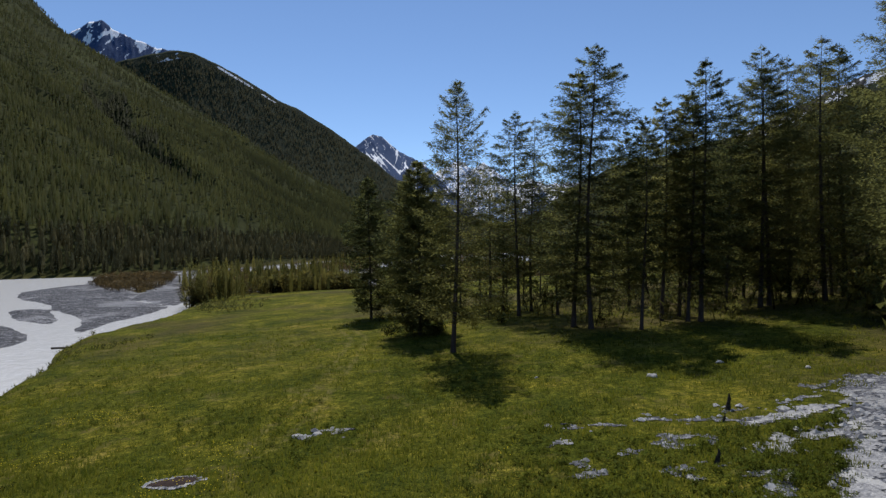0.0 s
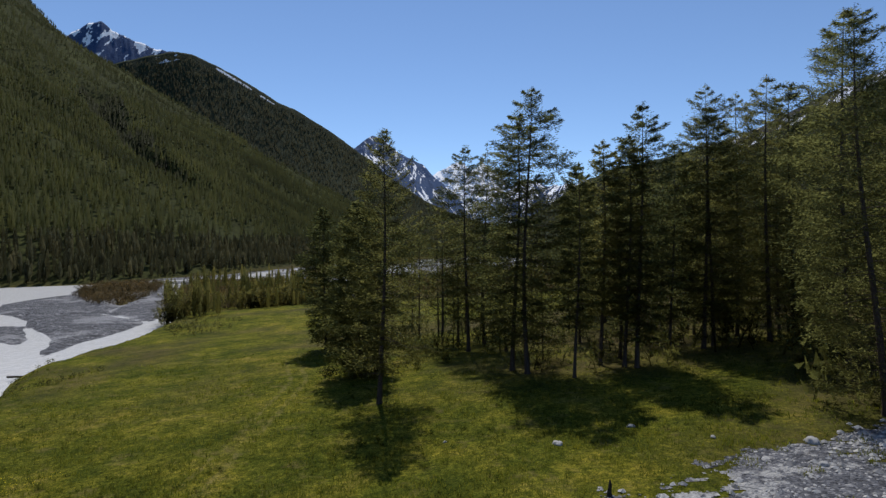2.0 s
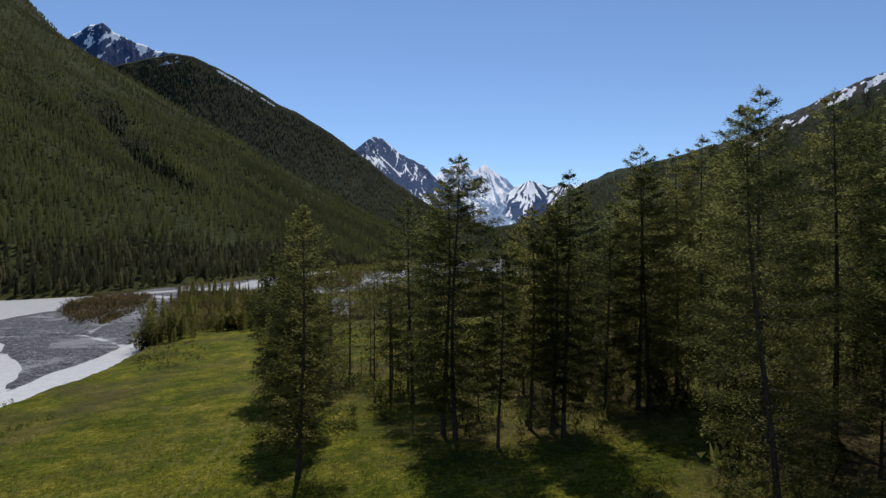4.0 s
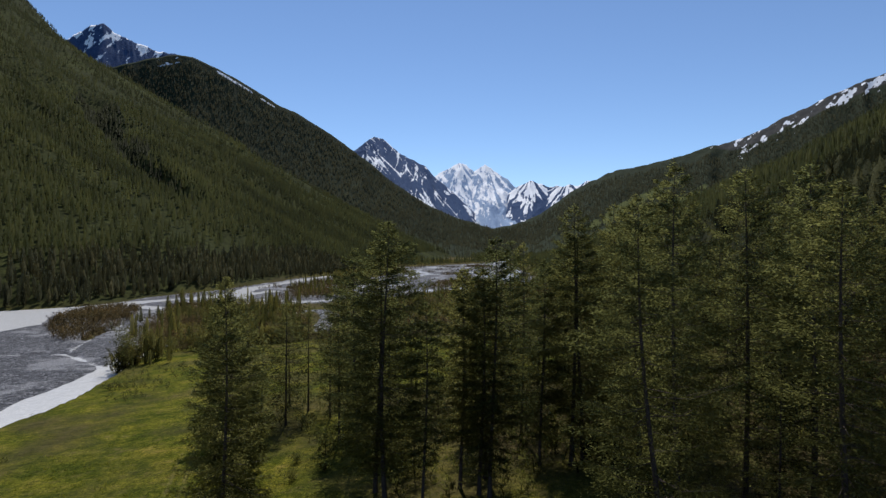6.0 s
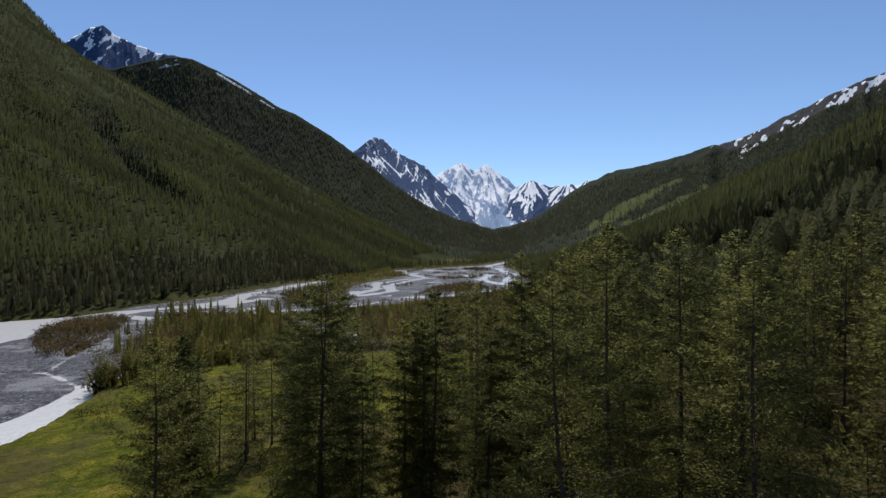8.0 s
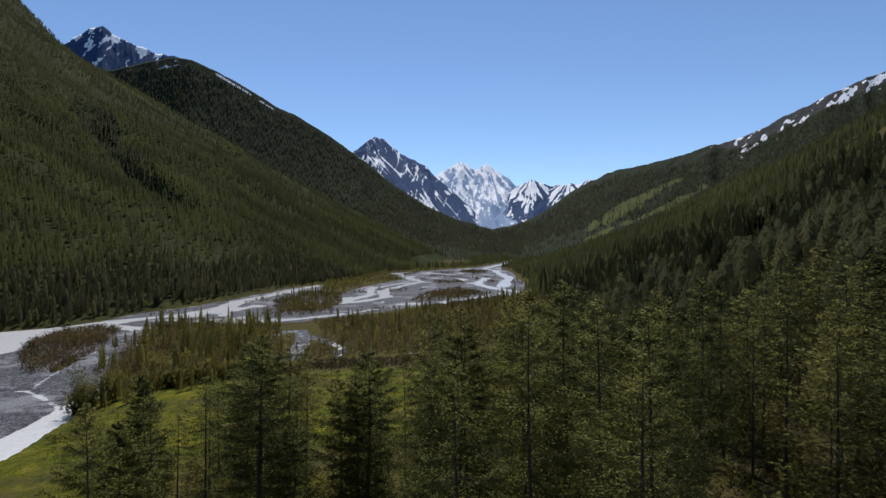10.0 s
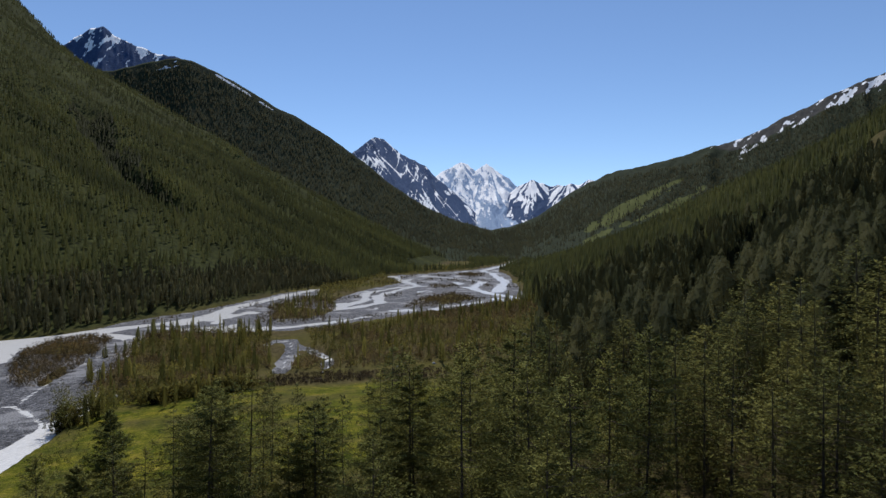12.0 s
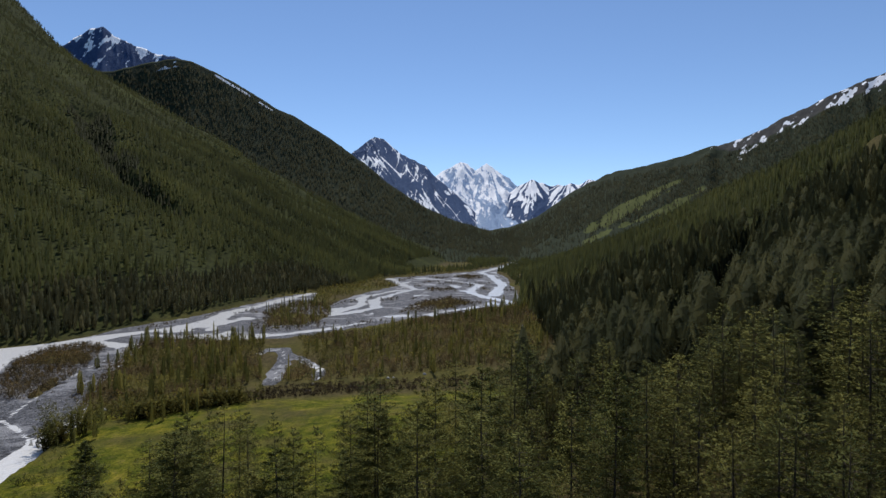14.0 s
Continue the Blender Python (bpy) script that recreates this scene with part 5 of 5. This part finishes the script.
def dryness(x, y):
    n = 0.5 * fbm(x, y * 1.3, 2.2, 3, 120) + 1.0 * fbm(x, y * 1.5, 0.8, 3, 123)
    s = np.maximum(outside(x, y, DRY_MAIN) + 1.1 * n, 1.5 * fbm(x, y * 1.4, 2.4, 4, 124) - 0.75)
    for line, width in STREAKS + SILT_LINES:
        s = np.minimum(s, from_line(x, y, line) - width + 0.08 + 1.1 * n)
    return s


def siltiness(x, y):
    n = 0.7 * fbm(x, y * 1.3, 1.6, 3, 126) + 0.7 * fbm(x, y, 0.6, 3, 127)
    s = 9.0
    for line, width in SILT_LINES:
        s = np.minimum(s, from_line(x, y, line) - width + 1.2 * n)
    return s


def cut_sheet(name, x0, x1, y0, y1, cell, inside, height, material):
    X, Y = np.meshgrid(np.arange(x0, x1, cell), np.arange(y0, y1, cell))
    f = grid_faces(*X.shape)
    x, y = X.ravel(), Y.ravel()
    f = f[inside(x[f].mean(1), y[f].mean(1))]
    used_, back = np.unique(f, return_inverse=True)
    x, y = x[used_], y[used_]
    return make(name, np.stack([x, y, height(x, y)], -1), back.reshape(-1, 4), material, smooth=True)


dry = cut_sheet("dry_stream_bed", -9, 62, 10, 42, 0.18, lambda x, y: dryness(x, y) < 0, lambda x, y: land(x, y) + 0.028 + 0.02 * fbm(x, y, 0.9, 3, 121), DRY)
tagged(dry, "pale dry gravel of a small stream bed", "gravel", kind="structure")
silt = cut_sheet("silt_strip", 13, 35, 19, 36, 0.14, lambda x, y: siltiness(x, y) < 0, lambda x, y: land(x, y) + 0.05 + 0.02 * fbm(x, y, 0.9, 3, 121), SILT)
tagged(silt, "smooth pale silt between the stones of the dry bed", "silt", kind="structure")


def pebble(seed):
    rng = np.random.default_rng(seed)
    v = np.array([(1, 0, 0), (-1, 0, 0), (0, 1, 0), (0, -1, 0), (0, 0, 0.7), (0.7, 0.7, 0.25), (-0.7, 0.7, 0.2), (0.7, -0.7, 0.2), (-0.7, -0.7, 0.25)], float)
    v *= rng.uniform(0.75, 1.2, v.shape)
    f = np.array([(0, 5, 4), (5, 2, 4), (2, 6, 4), (6, 1, 4), (1, 8, 4), (8, 3, 4), (3, 7, 4), (7, 0, 4)])
    return v, f


PEBBLES = [pebble(k) for k in range(6)]
qx, qy = jittered(-9, 60, 12, 42, 0.31)
s = dryness(qx, qy)
k = (s < 0.5) & ((siltiness(qx, qy) > 0) | (RNG.uniform(0, 1, len(s)) < 0.2)) & (RNG.uniform(0, 1, len(s)) < np.clip(0.75 + 1.3 * fbm(qx, qy, 4, 2, 122), 0.15, 1) * step(0.6, 0.0, s)) & (np.abs(qx) < 0.78 * qy + 12)
qx, qy = qx[k], qy[k]
plant("stones", "loose grey and white stones on the dry stream bed", "stones", PEBBLES, qx, qy, 0.06 + 0.2 * RNG.uniform(0, 1, len(qx)) ** 3, STONE, z=land(qx, qy) + 0.02, leafy=0)


def boulder(seed, x, y, w, h, label):
    bm = bmesh.new()
    bmesh.ops.create_icosphere(bm, subdivisions=3, radius=1.0)
    for v in bm.verts:
        n = noise.noise(v.co * 1.3 + Vector((seed, 0, 0))) * 0.35 + noise.noise(v.co * 3.1 + Vector((0, seed, 0))) * 0.12
        v.co = v.co * (1 + n)
        v.co = Vector((v.co.x * w, v.co.y * w * 0.75, max(v.co.z, -0.4) * h))
    me = bpy.data.meshes.new("boulder")
    bm.to_mesh(me)
    bm.free()
    me.materials.append(STONE)
    for p in me.polygons:
        p.use_smooth = True
    ob = new("boulder", me)
    ob.matrix_basis = Matrix.LocRotScale((x, y, float(land(x, y)) + h * 0.15), Euler((0, 0, seed * 1.7)), None)
    return tagged(ob, label, "boulder", "boulders on the meadow")


for k, (x, y, w, h) in enumerate(((14.5, 39.6, 0.4, 0.17), (19.9, 41.8, 0.3, 0.14), (7.2, 41.4, 0.13, 0.09), (24.0, 38.5, 0.22, 0.14),
                                  (29.0, 36.5, 0.45, 0.3), (27.5, 33.0, 0.3, 0.22), (-6.9, 32.2, 0.34, 0.12), (-5.9, 32.4, 0.3, 0.1))):
    boulder(3.1 + k * 2.3, x, y, w, h, "pale grey boulder lying in the grass")


for k, (x, y, w) in enumerate(((-35.5, 210.5, 0.9), (-34.8, 209.2, 0.7), (-8.4, 224.1, 0.6), (18.7, 234.1, 0.7), (20.8, 235.1, 0.6), (32.7, 241.7, 0.8), (-49.3, 200.0, 0.9), (-53.0, 194.8, 0.7), (-55.3, 191.2, 0.8), (-57.0, 190.4, 0.6), (-65.9, 187.8, 0.9))):
    boulder(40.1 + k * 1.9, x, y, w, 0.7 * w, "pale boulder beside the dark scrub on the flats")


def stump(seed, x, y, h):
    """A broken, pointed snag of dark wood."""
    rng = np.random.default_rng(seed)
    v, f = tube([(0, 0, -0.15), (0, 0, 0.05), (0.03, 0.01, 0.35 * h), (0.06, -0.02, 0.7 * h), (0.05, 0.0, h)], [0.2 * h, 0.16 * h, 0.13 * h, 0.09 * h, 0.015], 9)
    v = v + rng.normal(0, 0.018 * h, v.shape)
    ob = make("stump", v, f, DEAD, False)
    ob.location = (x, y, float(land(x, y)))
    return tagged(ob, "dark broken pointed tree stump in the grass", "stump", "stumps on the meadow")


stump(1, 15.5, 31.2, 0.85)
stump(2, 11.8, 24.2, 0.62)
stump(3, 14.4, 29.3, 0.42)


def driftwood(seed, x, y, length, turn):
    rng = np.random.default_rng(seed)
    p = [(length * (t - 0.5), 0.12 * math.sin(t * 5 + seed), 0.12 + 0.05 * t) for t in (0, 0.25, 0.5, 0.75, 1)]
    v, f = tube(p, [0.17, 0.16, 0.14, 0.12, 0.07], 8)
    b, g = tube([p[3], (p[3][0] + 0.3, 0.4, 0.4), (p[3][0] + 0.5, 0.7, 0.6)], [0.06, 0.04, 0.015], 5)
    ob = make("driftwood_log", *join([(v + rng.normal(0, 0.01, v.shape), f), (b, g)]), DEAD, True)
    ob.matrix_basis = Matrix.LocRotScale((x, y, float(max(land(x, y), bed(np.array([x]), np.array([y]))[0]))), Euler((0, 0, turn)), None)
    return tagged(ob, "grey driftwood log stranded by the river", "log", "driftwood")


driftwood(1, -55.5, 90.5, 3.6, 0.2)
driftwood(2, -105.0, 226.0, 5.0, 0.9)
driftwood(3, -100.0, 214.0, 4.0, 2.0)
# bare earth hollow with a pale gravel rim
def hollow_edge(x, y):
    return np.hypot((x + 10.9) / 1.4, (y - 26.4) / 0.75) + 0.3 * fbm(x, y, 0.9, 3, 131)


rim = cut_sheet("gravel_rim", -13.5, -8.5, 24.5, 28.5, 0.1, lambda x, y: hollow_edge(x, y) + 0.25 * fbm(x, y, 0.5, 2, 133) < 0.9, lambda x, y: land(x, y) + 0.04, SILT)
tagged(rim, "pale gravel rim of a small hollow", "gravel", kind="structure")
hollow = cut_sheet("earth_patch", -13.5, -8.5, 24.5, 28.5, 0.1, lambda x, y: hollow_edge(x, y - 0.05) + 0.2 * fbm(x, y, 0.4, 2, 132) < 0.74,
                   lambda x, y: land(x, y) + 0.05, plain("bare brown earth", (0.025, 0.017, 0.014), (0.07, 0.045, 0.036), 3.0))
tagged(hollow, "bare brown earth hollow in the grass", "earth", kind="structure")
a = RNG.uniform(0, 6.28, 46)
r = RNG.uniform(0.8, 1.02, 46)
ex, ey = -10.9 + 1.3 * r * np.cos(a), 26.4 + 0.7 * r * np.sin(a)
plant("rim_stones", "pale stones round the bare earth hollow", "stones", PEBBLES, ex, ey, RNG.uniform(0.03, 0.09, 46), STONE, z=land(ex, ey) + 0.04, leafy=0)


# ---------------------------------------------------------------- grass and flowers
def tuft(seed, blades, h, w):
    rng = np.random.default_rng(seed)
    a = rng.uniform(0, 6.28, blades)
    root = rng.normal(0, 0.35 * w, (blades, 2))
    hh = h * rng.uniform(0.5, 1.1, blades)
    tip = root + np.stack([np.cos(a), np.sin(a)], -1) * (hh * rng.uniform(0.1, 0.6, blades))[:, None]
    side = np.stack([-np.sin(a), np.cos(a)], -1) * 0.028
    v = np.stack([np.c_[root + side, np.full(blades, -0.02)], np.c_[root - side, np.full(blades, -0.02)], np.c_[tip, hh]], 1).reshape(-1, 3)
    return v, np.arange(blades * 3).reshape(-1, 3)


TUFTS = [tuft(200 + k, 7, 0.19, 0.4) for k in range(6)]
n = 28000
gy_ = 17 / (1 - RNG.uniform(0, 1, n) * (1 - 17 / 85.0))
gx_ = RNG.uniform(-0.8, 0.8, n) * (gy_ + 4) + 2
k = (dryness(gx_, gy_) > -0.25) & (gx_ > np.interp(gy_, *BANK) + 1.5) & (RNG.uniform(0, 1, n) < 0.55 + 0.8 * fbm(gx_, gy_, 5, 3, 140)) & (np.hypot((gx_ + 10.9) / 1.4, (gy_ - 26.4) / 0.75) > 1.05)
gx_, gy_ = gx_[k], gy_[k]
plant("grass", "short green meadow grass in tufts", "grass", TUFTS, gx_, gy_, RNG.uniform(0.5, 1.25, len(gx_)) * (1 + gy_ / 140), GRASS, leafy=4.0)
n = 12000
hy_ = 16 / (1 - RNG.uniform(0, 1, n) * (1 - 16 / 85.0))
hx_ = RNG.uniform(-0.75, 0.78, n) * (hy_ + 5) + 1
thick = fbm(hx_, hy_, 6, 3, 141) + 0.3 * step(3, 0, np.abs(dryness(hx_, hy_) - 0.8)) + 0.25 * step(9, 13, hx_) * step(29, 25, hy_)
k = (dryness(hx_, hy_) > -0.1) & (hx_ > np.interp(hy_, *BANK) + 4) & (thick + RNG.uniform(-0.15, 0.15, n) > 0.2) & (np.hypot((hx_ + 10.9) / 1.4, (hy_ - 26.4) / 0.75) > 1.1)
plant("herbs", "darker leafy herbs and low willow sprouts in the grass", "herbs", SPROUT, hx_[k], hy_[k], 0.1 + 0.3 * RNG.uniform(0, 1, int(k.sum())) ** 2, HERB, wide=RNG.uniform(1.0, 2.0, int(k.sum())), leafy=2.0)
ex, ey = (np.concatenate(p) for p in zip(spread([(12, 24.5), (14.6, 25.5), (16.6, 26.1), (18.9, 26.5), (17.7, 24.2), (16.1, 22.2), (14.1, 20.2), (11.9, 20.9)], 0.42, -0.25, 151), spread([(15.3, 27.6), (19.4, 29.5), (20, 27.3), (16.3, 26)], 0.42, -0.25, 152), spread([(7.3, 25.8), (15.1, 29), (15.5, 26.4), (9.2, 23.1)], 0.6, -0.05, 153)))
k = siltiness(ex, ey) > 0
plant("willow_sprouts", "bright green herbs and willow sprouts between the silt strips", "herbs", BUSH, ex[k], ey[k], RNG.uniform(0.22, 0.6, int(k.sum())), HERB, leafy=2.0)
n = 5200
fx_, fy_ = RNG.uniform(-24, 4, n), RNG.uniform(17, 40, n)
k = fbm(fx_, fy_, 5, 3, 142) > 0.34
FLOWER = [(np.array([(0.035, 0, 0.28), (-0.018, 0.03, 0.29), (-0.018, -0.03, 0.28), (0.0, 0.0, 0.31)]), np.array([(0, 1, 3), (1, 2, 3), (2, 0, 3)]))]
plant("flowers", "small yellow meadow flowers", "flowers", FLOWER, fx_[k], fy_[k], np.full(int(k.sum()), 1.0), PETALS)
